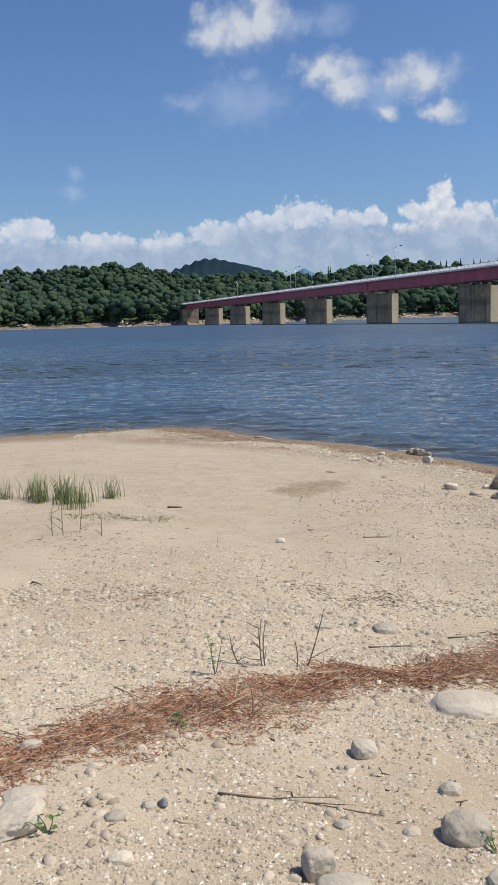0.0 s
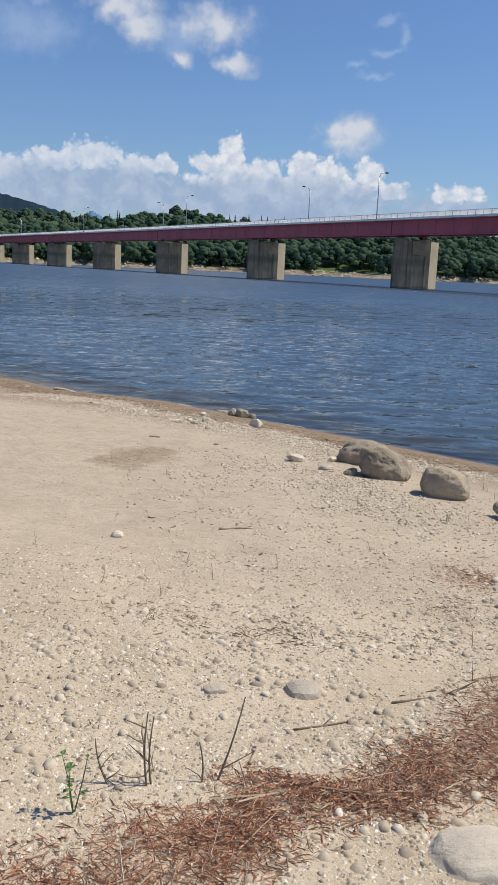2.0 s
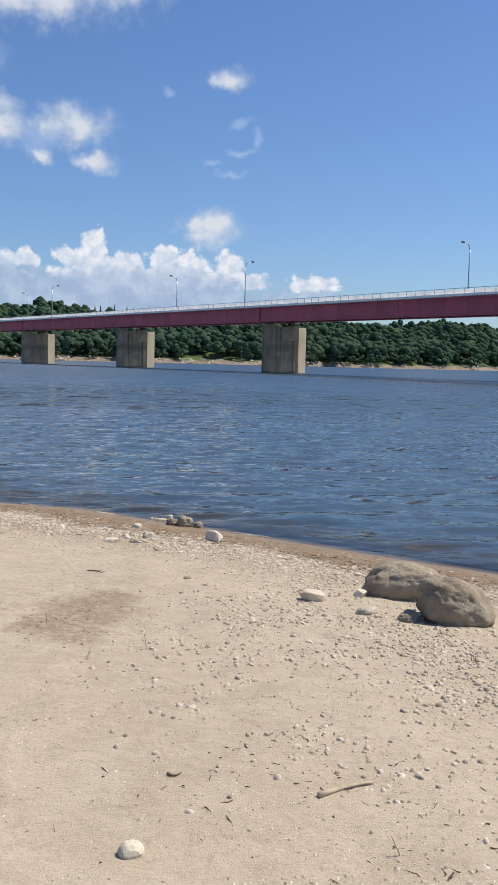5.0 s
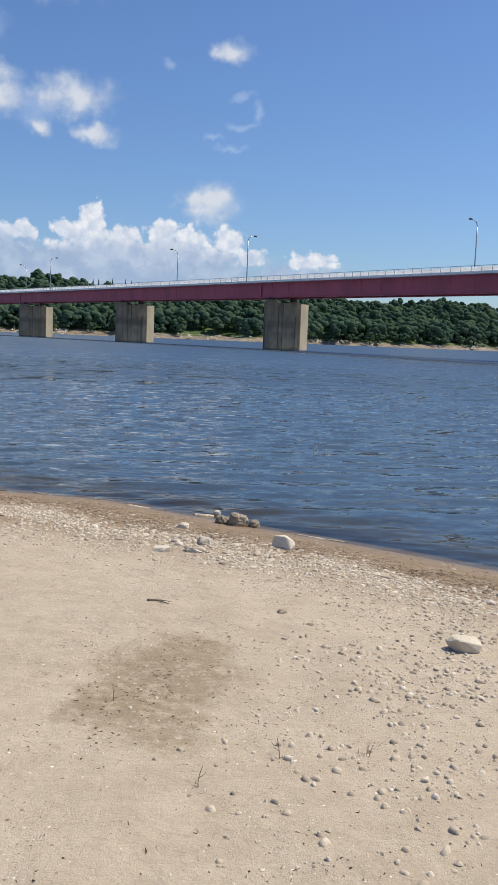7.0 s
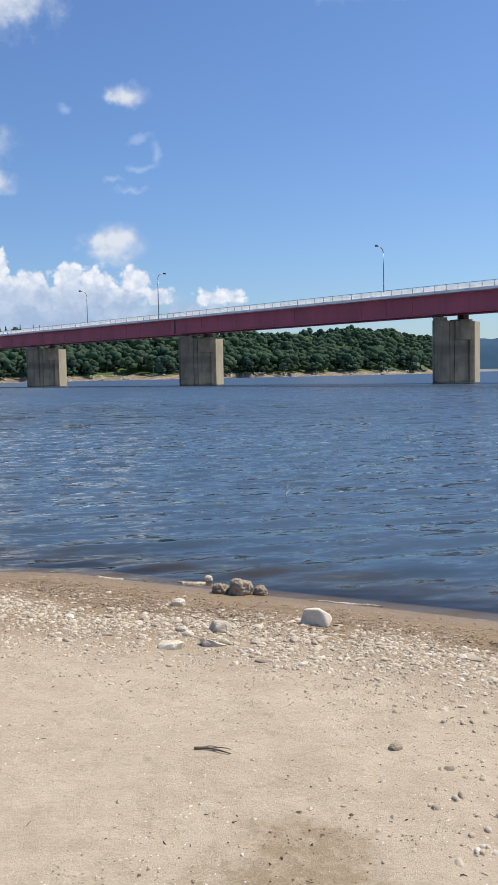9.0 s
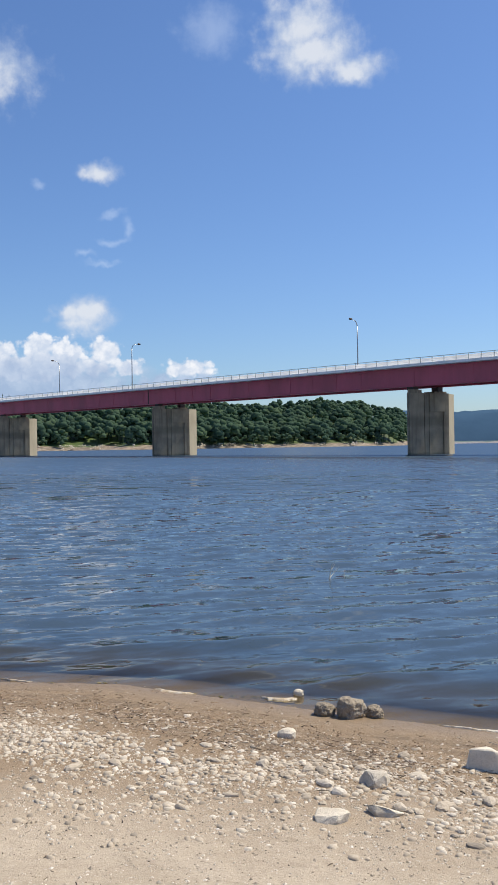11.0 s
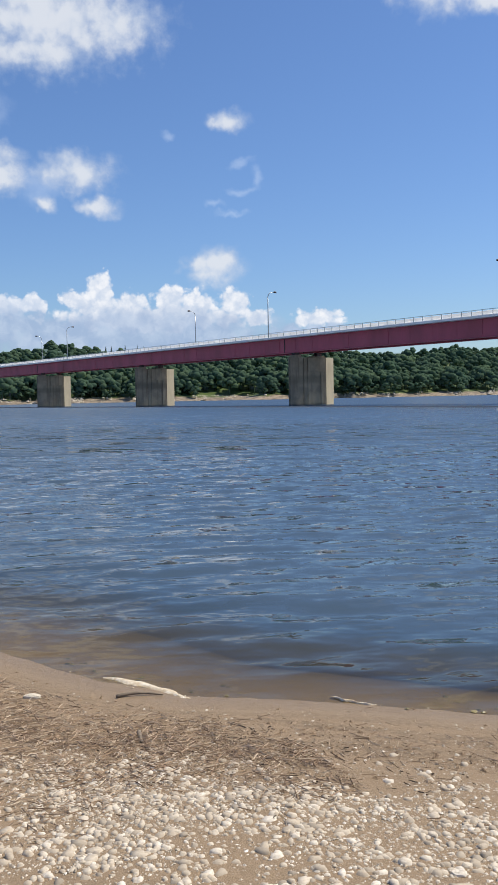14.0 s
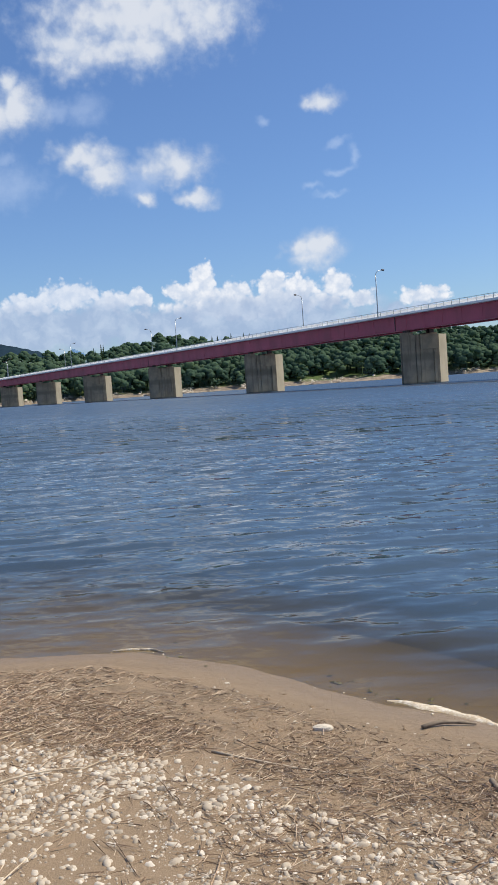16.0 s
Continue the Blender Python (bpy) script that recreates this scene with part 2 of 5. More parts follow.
def sand_material():
    """Coarse pale sand; damp and browner by the water, with rubbed patches further up."""
    m, n, s = material("sand", 0.93)
    at = place(n)
    land = attribute(n, "inland")
    grain, coarse, patch = n.noise(at, 240, 3, 0.7), n.voronoi(at, 130, "Color"), n.noise(at, 0.9, 6, 0.65)
    tone = n.mix(n.step(patch, 0.35, 0.66), (0.46, 0.375, 0.268), (0.56, 0.468, 0.348))
    speck = n.add("ShaderNodeSeparateColor")
    n.put(speck.inputs[0], coarse)
    tone = n.mix(n.math("MULTIPLY", n.step(speck.outputs[0], 0.75, 1.0), 0.35), tone, (0.74, 0.67, 0.55))
    tone = n.mix(n.math("MULTIPLY", n.step(speck.outputs[1], 0.80, 1.0), 0.5), tone, (0.27, 0.22, 0.17))
    tone = n.mix(n.math("MULTIPLY", n.step(grain, 0.52, 0.75), 0.35), tone, (0.34, 0.27, 0.19))
    tone = n.mix(n.step(n.noise(at, 3.1, 6, 0.7), 0.54, 0.74, 0, 0.42), tone, (0.36, 0.275, 0.185))
    # greyer silt on the lower beach, trodden and crumbled
    spot = n.add("ShaderNodeSeparateXYZ")
    n.put(spot.inputs[0], at)
    lower = n.step(n.math("ADD", spot.outputs[1], n.math("MULTIPLY", n.math("SUBTRACT", n.noise(at, 0.7, 4), 0.5), 3.0)), 2.5, 6.5)
    tone = n.mix(n.math("MULTIPLY", lower, 0.6), tone, n.mix(n.step(n.noise(at, 5.0, 6, 0.7), 0.35, 0.65), (0.36, 0.295, 0.22), (0.45, 0.38, 0.295)))
    clods = n.step(n.noise(at, 11.0, 7, 0.72), 0.53, 0.66)
    tone = n.mix(n.math("MULTIPLY", clods, n.math("MULTIPLY_ADD", n.step(n.noise(at, 1.3, 4, 0.6), 0.4, 0.62), 0.38, 0.06)), tone, (0.29, 0.23, 0.165))
    # brown patch of damp, silty sand
    off_x, off_y = n.math("SUBTRACT", spot.outputs[0], 1.5), n.math("SUBTRACT", spot.outputs[1], 8.2)
    lengthways = n.math("MULTIPLY_ADD", off_x, 0.5, n.math("MULTIPLY", off_y, 0.87))
    sideways = n.math("MULTIPLY_ADD", off_x, 0.87, n.math("MULTIPLY", off_y, -0.5))
    near_patch = n.math("SQRT", n.math("ADD", n.math("POWER", n.math("MULTIPLY", n.math("ABSOLUTE", lengthways), 1 / 0.95), 2.0), n.math("POWER", n.math("MULTIPLY", n.math("ABSOLUTE", sideways), 1 / 0.42), 2.0)))
    mark = n.step(n.math("ADD", near_patch, n.math("MULTIPLY", n.math("SUBTRACT", n.noise(at, 3.0, 7, 0.75), 0.5), 2.2)), 0.45, 1.0, 1.0, 0.0)
    tone = n.mix(n.math("MULTIPLY", mark, n.step(n.noise(at, 16, 6, 0.75), 0.34, 0.56, 0.25, 0.95)), tone, (0.27, 0.21, 0.135))
    near_side = n.vec("LENGTH", n.vec("MULTIPLY_ADD", at, (1 / 0.5, 1 / 0.45, 0), (-6.960, -8.556, 0)))
    side_mark = n.step(n.math("ADD", near_side, n.math("MULTIPLY", n.math("SUBTRACT", n.noise(at, 3.5, 6, 0.7), 0.5), 2.4)), 0.3, 1.0, 1.0, 0.0)
    tone = n.mix(n.math("MULTIPLY", side_mark, 0.65), tone, (0.30, 0.215, 0.13))
    # wet fringe
    edge = n.math("ADD", land, n.math("MULTIPLY", n.math("SUBTRACT", n.noise(at, 1.6, 5), 0.5), 0.7))
    wide_y = n.add("ShaderNodeSeparateXYZ")
    n.put(wide_y.inputs[0], at)
    # the low spit stays damp further up
    edge = n.math("SUBTRACT", edge, n.step(wide_y.outputs[1], 10.6, 13.6, 0.0, 1.6))
    damp = n.step(edge, 0.9, 2.7, 1.0, 0.0)
    tone = n.mix(damp, tone, n.mix(n.step(grain, 0.4, 0.7), (0.23, 0.165, 0.10), (0.31, 0.225, 0.145)))
    # dark strand lines of silt and debris, drawn out along the shore
    drawn = n.add("ShaderNodeCombineXYZ")
    n.put(drawn.inputs[0], n.math("MULTIPLY", land, 5.0))
    n.put(drawn.inputs[1], n.math("MULTIPLY", spot.outputs[1], 0.6))
    strand = n.math("MULTIPLY", n.step(n.noise(drawn.outputs[0], 1.3, 6, 0.65), 0.44, 0.60), n.step(n.math("ABSOLUTE", n.math("SUBTRACT", land, 0.75)), 0.25, 0.65, 0.75, 0.0))
    tone = n.mix(strand, tone, n.mix(n.step(n.noise(at, 30, 5, 0.7), 0.4, 0.62), (0.12, 0.082, 0.05), (0.24, 0.175, 0.11)))
    wet = n.step(land, 0.05, 0.45, 1.0, 0.0)
    tone = n.mix(n.math("MULTIPLY", wet, 0.4), tone, (0.19, 0.13, 0.07))
    # turf and bare bank far away
    far = attribute(n, "far")
    hill = n.mix(n.step(n.noise(at, 0.06, 4), 0.4, 0.6), (0.05, 0.08, 0.025), (0.09, 0.13, 0.04))
    split_z = n.add("ShaderNodeSeparateXYZ")
    n.put(split_z.inputs[0], at)
    rise = n.math("ADD", split_z.outputs[2], n.math("MULTIPLY", n.math("SUBTRACT", n.noise(at, 0.05, 4), 0.5), 6.0))
    bank_tone = n.mix(n.step(n.noise(at, 0.35, 6, 0.7), 0.4, 0.62), (0.15, 0.115, 0.085), (0.38, 0.315, 0.24))
    bank_tone = n.mix(n.step(rise, 2.2, 3.4), bank_tone, hill)
    tone = n.mix(far, tone, bank_tone)
    n.put(s.inputs["Base Color"], tone)
    n.put(s.inputs["Roughness"], n.math("MULTIPLY_ADD", wet, -0.5, 0.93))
    relief = n.math("ADD", n.math("MULTIPLY", n.voronoi(at, 130), -0.35), n.math("ADD", grain, n.math("MULTIPLY", n.noise(at, 14, 6, 0.62), 4.0)))
    n.put(s.inputs["Normal"], n.bump(relief, 0.6, 0.009))
    return m


SAND = sand_material()


def joined(n, value):
    c = n.add("ShaderNodeCombineXYZ")
    for k in range(3):
        n.put(c.inputs[k], value)
    return c.outputs[0]


def water_material():
    m = bpy.data.materials.new("lake_water")
    m.use_nodes = True
    m.node_tree.nodes.clear()
    n = Nodes(m.node_tree)
    at = place(n)
    turned = n.add("ShaderNodeVectorRotate")
    n.put(turned.inputs["Vector"], at)
    turned.inputs["Angle"].default_value = radians(20)
    lean = n.vec("MULTIPLY", turned.outputs[0], (0.55, 1.5, 1.0))
    def slopes(scale, detail, x, y):
        t = n.add("ShaderNodeTexNoise")
        n.put(t.inputs["Vector"], lean)
        t.inputs["Scale"].default_value, t.inputs["Detail"].default_value = scale, detail
        return n.vec("MULTIPLY", n.vec("SUBTRACT", t.outputs["Color"], (0.5, 0.5, 0.5)), (x, y, 0))

    open_water = n.step(n.vec("LENGTH", n.vec("SUBTRACT", at, (3.0, 14.0, 0.0))), 14.0, 32.0)
    gust = n.step(n.noise(n.vec("MULTIPLY", at, (0.5, 1, 1)), 0.05, 4), 0.35, 0.65, 0.7, 1.2)
    calm = n.step(attribute(n, "depth"), 0.0, 0.2, 0.55, 1.0)
    far_off = n.step(n.vec("LENGTH", n.vec("SUBTRACT", at, (3.0, 14.0, 0.0))), 34.0, 130.0)
    chop = n.vec("ADD", slopes(0.62, 2, 0.45, 1.25), slopes(1.7, 3, 0.55, 1.15))
    spread = n.vec("ADD", n.vec("MULTIPLY", chop, joined(n, n.math("MULTIPLY", open_water, n.step(n.vec("LENGTH", n.vec("SUBTRACT", at, (3.0, 14.0, 0.0))), 16.0, 75.0, 0.95, 0.28)))), n.vec("ADD", slopes(4.2, 4, 0.30, 0.62), slopes(11.0, 3, 0.10, 0.20)))
    spread = n.vec("MULTIPLY", spread, joined(n, n.math("MULTIPLY", n.math("MULTIPLY_ADD", far_off, -0.5, 1.0), n.math("MULTIPLY", gust, calm))))
    # normals of open water are tilted shoreward to reflect higher, brighter sky
    lean_in = n.math("ADD", n.math("MULTIPLY", open_water, 0.115), n.math("MULTIPLY", far_off, 0.065))
    spread = n.vec("ADD", spread, n.vec("MULTIPLY", joined(n, lean_in), (-0.45, -1.0, 0.0)))
    bumped = n.vec("NORMALIZE", n.vec("ADD", n.add("ShaderNodeNewGeometry").outputs["Normal"], spread))
    body = n.add("ShaderNodeBsdfDiffuse")
    # stirred-up silt browns the shallows
    n.put(body.inputs[0], n.mix(n.step(attribute(n, "depth"), 0.04, 0.34), (0.112, 0.100, 0.070), (0.054, 0.084, 0.119)))
    clear = n.add("ShaderNodeBsdfTransparent")
    clear.inputs[0].default_value = (0.80, 0.79, 0.66, 1)
    murk = n.math("SUBTRACT", 1.0, n.math("POWER", 2.718, n.math("MULTIPLY", attribute(n, "depth"), -4.2)))
    inside = n.add("ShaderNodeMixShader")
    n.put(inside.inputs[0], murk)
    n.put(inside.inputs[1], clear.outputs[0])
    n.put(inside.inputs[2], body.outputs[0])
    gloss = n.add("ShaderNodeBsdfGlossy")
    gloss.inputs["Roughness"].default_value = 0.04
    n.put(gloss.inputs["Normal"], bumped)
    fresnel = n.add("ShaderNodeFresnel")
    fresnel.inputs["IOR"].default_value = 1.33
    n.put(fresnel.inputs["Normal"], bumped)
    whole = n.add("ShaderNodeMixShader")
    n.put(whole.inputs[0], fresnel.outputs[0])
    n.put(whole.inputs[1], inside.outputs[0])
    n.put(whole.inputs[2], gloss.outputs[0])
    n.put(n.add("ShaderNodeOutputMaterial").inputs[0], whole.outputs[0])
    return m


WATER = water_material()


def concrete_material():
    """Cast concrete with tide bands and dark runs."""
    m, n, s = material("stained_concrete", 0.9)
    at = place(n)
    split_z = n.add("ShaderNodeSeparateXYZ")
    n.put(split_z.inputs[0], at)
    tall = n.vec("MULTIPLY", at, (1.6, 1.6, 0.10))
    tone = n.mix(n.step(n.noise(at, 0.5, 5), 0.35, 0.65), (0.215, 0.185, 0.137), (0.30, 0.26, 0.19))
    tone = n.mix(n.step(n.noise(tall, 0.9, 4), 0.50, 0.66, 0, 0.65), tone, (0.15, 0.125, 0.09))
    band = n.math("ADD", split_z.outputs[2], n.math("MULTIPLY", n.noise(at, 1.4, 3), 0.5))
    tone = n.mix(n.step(n.math("ABSOLUTE", n.math("SUBTRACT", band, 5.3)), 0.3, 1.2, 0.55, 0.0), tone, (0.13, 0.11, 0.08))
    tone = n.mix(n.step(band, 0.25, 0.7, 0.85, 0.0), tone, (0.06, 0.065, 0.055))
    n.put(s.inputs["Base Color"], tone)
    n.put(s.inputs["Normal"], n.bump(n.noise(at, 3, 5), 0.3, 0.05))
    return m


CONCRETE = concrete_material()


def plain(name, colour, dark, rough=0.6, scale=1.0, metal=0.0, grain=(1, 1, 1), shine=0.5):
    m, n, s = material(name, rough, metal)
    s.inputs["Specular IOR Level"].default_value = shine
    at = n.vec("MULTIPLY", place(n), grain)
    tone = n.mix(n.step(n.noise(at, scale, 5, 0.6), 0.35, 0.7), colour, dark)
    n.put(s.inputs["Base Color"], n.mix(n.step(n.noise(at, scale * 9, 4, 0.6), 0.5, 0.8, 0, 0.5), tone, dark))
    n.put(s.inputs["Normal"], n.bump(n.noise(at, scale * 12, 4), 0.15, 0.02))
    return m


RED_STEEL = plain("faded_red_paint", (0.46, 0.082, 0.13), (0.34, 0.066, 0.095), 0.5, 0.25, grain=(1, 1, 0.3))
PARAPET = plain("pale_parapet", (0.86, 0.86, 0.84), (0.72, 0.72, 0.70), 0.7, 0.4, grain=(1, 1, 0.3))


def panel_material():
    """Milky white sheets that let the sun shine through from the far side."""
    m, n, s = material("milky_panel", 0.6)
    tone = n.mix(n.step(n.noise(n.vec("MULTIPLY", place(n), (1, 1, 0.4)), 0.5, 4), 0.35, 0.7), (0.93, 0.93, 0.92), (0.84, 0.85, 0.85))
    n.put(s.inputs["Base Color"], tone)
    thin = n.add("ShaderNodeBsdfTranslucent")
    n.put(thin.inputs[0], tone)
    both = n.add("ShaderNodeMixShader")
    both.inputs[0].default_value = 0.66
    n.put(both.inputs[1], s.outputs[0])
    n.put(both.inputs[2], thin.outputs[0])
    n.put(m.node_tree.nodes["Material Output"].inputs[0], both.outputs[0])
    return m


MILKY = panel_material()
ASPHALT = plain("asphalt", (0.06, 0.06, 0.06), (0.045, 0.045, 0.045), 0.9, 2.0)
GALVANISED = plain("galvanised_steel", (0.42, 0.44, 0.45), (0.33, 0.35, 0.36), 0.45, 1.5, 0.6)
DARK_STEEL = plain("dark_steel", (0.07, 0.05, 0.05), (0.04, 0.03, 0.03), 0.7, 1.5)


def leaf_material(name, dark, light, rough=0.8):
    m, n, s = material(name, rough)
    s.inputs["Specular IOR Level"].default_value = 0.0
    tree_tone, leaf = attribute(n, "tone"), island(n)
    tone = n.mix(tree_tone, dark, light)
    tone = n.mix(n.math("MULTIPLY", leaf, 0.4), tone, tuple(c * 0.7 for c in dark))
    n.put(s.inputs["Base Color"], tone)
    thin = n.add("ShaderNodeBsdfTranslucent")
    n.put(thin.inputs[0], tone)
    both = n.add("ShaderNodeMixShader")
    both.inputs[0].default_value = 0.6
    n.put(both.inputs[1], s.outputs[0])
    n.put(both.inputs[2], thin.outputs[0])
    n.put(m.node_tree.nodes["Material Output"].inputs[0], both.outputs[0])
    return m


# greens are lightened and blued: haze over the lake is in the colour
WOODS = leaf_material("hazed_broadleaf", (0.102, 0.175, 0.125), (0.178, 0.262, 0.155))
CONIFERS = leaf_material("conifer_foliage", (0.045, 0.080, 0.045), (0.075, 0.12, 0.06))


# ---- building helpers ----
def mesh_of(name, verts, faces, mat, smooth=False, **attributes):
    """A mesh from numpy arrays: vertices (n, 3) and triangles or quads (m, k), with float attributes by vertex."""
    verts, faces = np.asarray(verts, dtype=np.float32), np.asarray(faces, dtype=np.int32)
    me = bpy.data.meshes.new(name)
    count, corners = faces.shape
    me.vertices.add(len(verts))
    me.vertices.foreach_set("co", verts.ravel())
    me.loops.add(count * corners)
    me.loops.foreach_set("vertex_index", faces.ravel())
    me.polygons.add(count)
    me.polygons.foreach_set("loop_start", np.arange(0, count * corners, corners, dtype=np.int32))
    me.polygons.foreach_set("loop_total", np.full(count, corners, dtype=np.int32))
    me.polygons.foreach_set("use_smooth", np.full(count, smooth))
    for key, values in attributes.items():
        me.attributes.new(key, "FLOAT", "POINT").data.foreach_set("value", np.asarray(values, dtype=np.float32))
    me.update(calc_edges=True)
    me.validate()
    me.materials.append(mat)
    return me


def part(name, bm, mat, parent=None, label="", smooth=False):
    """Links a bmesh as one object, under a thing or a part."""
    me = bpy.data.meshes.new(name)
    for face in bm.faces:
        face.smooth = smooth
    bm.to_mesh(me)
    bm.free()
    me.materials.append(mat)
    ob = new(name, me)
    ob.parent = parent
    return tagged(ob, label) if label else ob


def box(bm, x0, x1, y0, y1, z0, z1, m=Matrix()):
    v = [bm.verts.new(m @ Vector((x, y, z))) for x in (x0, x1) for y in (y0, y1) for z in (z0, z1)]
    for a in ((0, 1, 3, 2), (4, 6, 7, 5), (0, 4, 5, 1), (2, 3, 7, 6), (0, 2, 6, 4), (1, 5, 7, 3)):
        bm.faces.new([v[i] for i in a])


def prism(bm, outline, z0, z1, top=None):
    low = [bm.verts.new((x, y, z0)) for x, y in outline]
    high = [bm.verts.new((x, y, z1)) for x, y in (top or outline)]
    k = len(low)
    bm.faces.new(low[::-1])
    bm.faces.new(high)
    for i in range(k):
        bm.faces.new((low[i], low[(i + 1) % k], high[(i + 1) % k], high[i]))


def tube(bm, line, radii, sides=6):
    """A round bar along a line of points."""
    rings = []
    for i, p in enumerate(line):
        p = Vector(p)
        ahead = (Vector(line[min(i + 1, len(line) - 1)]) - Vector(line[max(i - 1, 0)])).normalized()
        side = ahead.cross(Vector((0.31, 0.57, 0.76))).normalized()
        up = ahead.cross(side)
        rings.append([bm.verts.new(p + radii[i] * (math.cos(a) * side + math.sin(a) * up)) for a in [2 * math.pi * k / sides for k in range(sides)]])
    for low, high in zip(rings, rings[1:]):
        for k in range(sides):
            bm.faces.new((low[k], low[(k + 1) % sides], high[(k + 1) % sides], high[k]))
    bm.faces.new(rings[0][::-1])
    bm.faces.new(rings[-1])


# ---- the lie of the land ----
SHORE = [(-400, -60), (-60, 6), (-30, 12), (-12, 15.2), (-6, 16.4), (-3.5, 17.0), (-2, 17.4), (-1.2, 17.5), (-0.3, 17.25), (0.26, 16.6),
         (0.79, 15.7), (1.2, 15.2), (1.76, 14.9), (2.2, 14.6), (2.7, 14.2), (3.05, 13.6), (3.8, 12.5), (4.6, 11.4), (5.3, 10.3),
         (6.15, 9.1), (7.5, 7.9), (9, 6.5), (14, 1), (30, -16), (400, -300)]
RISE_S = (-60, -20, -6, -3, -1.2, 0, 0.5, 1, 1.5, 2.5, 3.6, 5.6, 6.5, 9.3, 12, 20, 60, 200, 3000)
RISE_Z = (-6, -3, -0.72, -0.27, -0.085, 0, 0.05, 0.105, 0.165, 0.26, 0.325, 0.44, 0.48, 0.72, 0.93, 1.4, 3, 8, 30)
FAR_AZ = (-180, -75, -40, -16, -5, 5, 12, 22, 30, 36, 39, 40.5, 42, 50, 90, 110, 180)
FAR_R = (2600, 900, 640, 600, 575, 600, 620, 610, 640, 690, 740, 800, 1500, 1600, 1700, 2600, 2600)
SKY_AZ = (-180, -30, -16, -12.6, -10.5, -7.5, -6.3, -5, -1, 1.7, 3.9, 6.7, 8.9, 11, 14.4, 18, 24, 32, 34.2, 37, 38.9, 39.6, 40.2, 40.5, 180)
SKY_EL = (3.3, 3.5, 3.67, 3.73, 3.97, 4.05, 3.6, 3.35, 3.3, 3.17, 3.1, 3.5, 3.94, 3.5, 3.3, 3.3, 3.1, 3.0, 3.2, 2.87, 2.46, 2.1, 1.0, 0.2, 0.2)


def inland(x, y):
    """Distance from the near waterline, positive on land."""
    x, y = np.asarray(x, dtype=float), np.asarray(y, dtype=float)
    best, sign = np.full(x.shape, 1e9), np.ones(x.shape)
    for (x0, y0), (x1, y1) in zip(SHORE, SHORE[1:]):
        dx, dy = x1 - x0, y1 - y0
        k = np.clip(((x - x0) * dx + (y - y0) * dy) / (dx * dx + dy * dy), 0, 1)
        d = np.hypot(x - x0 - k * dx, y - y0 - k * dy)
        side = np.where(dx * (y - y0) - dy * (x - x0) > 0, -1.0, 1.0)
        closer = d < best
        best, sign = np.where(closer, d, best), np.where(closer, side, sign)
    return best * sign


def ripple(x, y):
    return (0.012 * np.sin(2.3 * x + 1.1 * np.sin(1.7 * y)) * np.sin(1.9 * y + 0.8 * np.sin(2.1 * x + 1)) + 0.006 * np.sin(7.1 * x + 2 * np.sin(3.3 * y)) * np.sin(6.3 * y + 1.7 * np.sin(4.1 * x))
            + 0.0025 * np.sin(19 * x + 3 * np.sin(11 * y)) * np.sin(17 * y + 2 * np.sin(13 * x)))


def far_behind(x, y):
    az = np.degrees(np.arctan2(x, y))
    return np.hypot(x, y) - np.interp(az, FAR_AZ, FAR_R) - 6 * np.sin(az * 3.1) - 3 * np.sin(az * 9.7), az


def ground_z(x, y):
    x, y = np.asarray(x, dtype=float), np.asarray(y, dtype=float)
    s = inland(x, y)
    # the bed falls off faster along the straight shore than round the spit
    fall = np.where(s < 0, np.interp(x, (-0.5, 3.2), (1.0, 2.6)), 1.0)
    z = np.interp(s * fall, RISE_S, RISE_Z) + ripple(x, y) * np.clip((s + 0.3) / 1.5, 0.1, 1) * (np.abs(s) < 60)
    d, az = far_behind(x, y)
    top = np.tan(np.radians(np.interp(az, SKY_AZ, SKY_EL))) * (np.hypot(x, y)) - 10.5
    hill = np.interp(d, (-40, -8, 0, 9, 20), (-6, -1.2, 0, 3.2, 4.2)) + np.clip(d - 20, 0, 110) / 110 * np.clip(top - 4, 0, 80)
    return np.where((s < 0) & (d > -40), np.maximum(z, hill), z)


def height_at(x, y):
    return float(ground_z(np.array([x]), np.array([y]))[0])


def spaced(lo, hi, step, reach, growth=1.16):
    mid = list(np.arange(lo, hi + step / 2, step))
    d, up, down = step, [], []
    a, b = mid[-1], mid[0]
    while a < reach:
        d *= growth
        d = min(d, 30 if a < 900 else 60)
        a += d
        up.append(a)
    d = step
    while b > -reach:
        d *= growth
        d = min(d, 60)
        b -= d
        down.append(b)
    return np.array(down[::-1] + mid + up)


def sheet(xs, ys):
    gx, gy = np.meshgrid(xs, ys)
    nx, ny = len(xs), len(ys)
    i = (np.arange(ny - 1)[:, None] * nx + np.arange(nx - 1)[None, :]).ravel()
    return gx.ravel(), gy.ravel(), np.stack([i, i + 1, i + nx + 1, i + nx], 1)


gx, gy, quads = sheet(spaced(-4.5, 8.5, 0.08, 3000), spaced(-2.0, 18.2, 0.08, 3000))
is_far = (far_behind(gx, gy)[0] > -60) & (inland(gx, gy) < 0)
ground = new("ground", mesh_of("ground", np.stack([gx, gy, ground_z(gx, gy)], 1), quads, SAND, True, inland=np.clip(inland(gx, gy), -50, 50), far=is_far.astype(float)))
tagged(ground, "pale gravelly sand beach sloping to the lake", "beach", kind="structure")

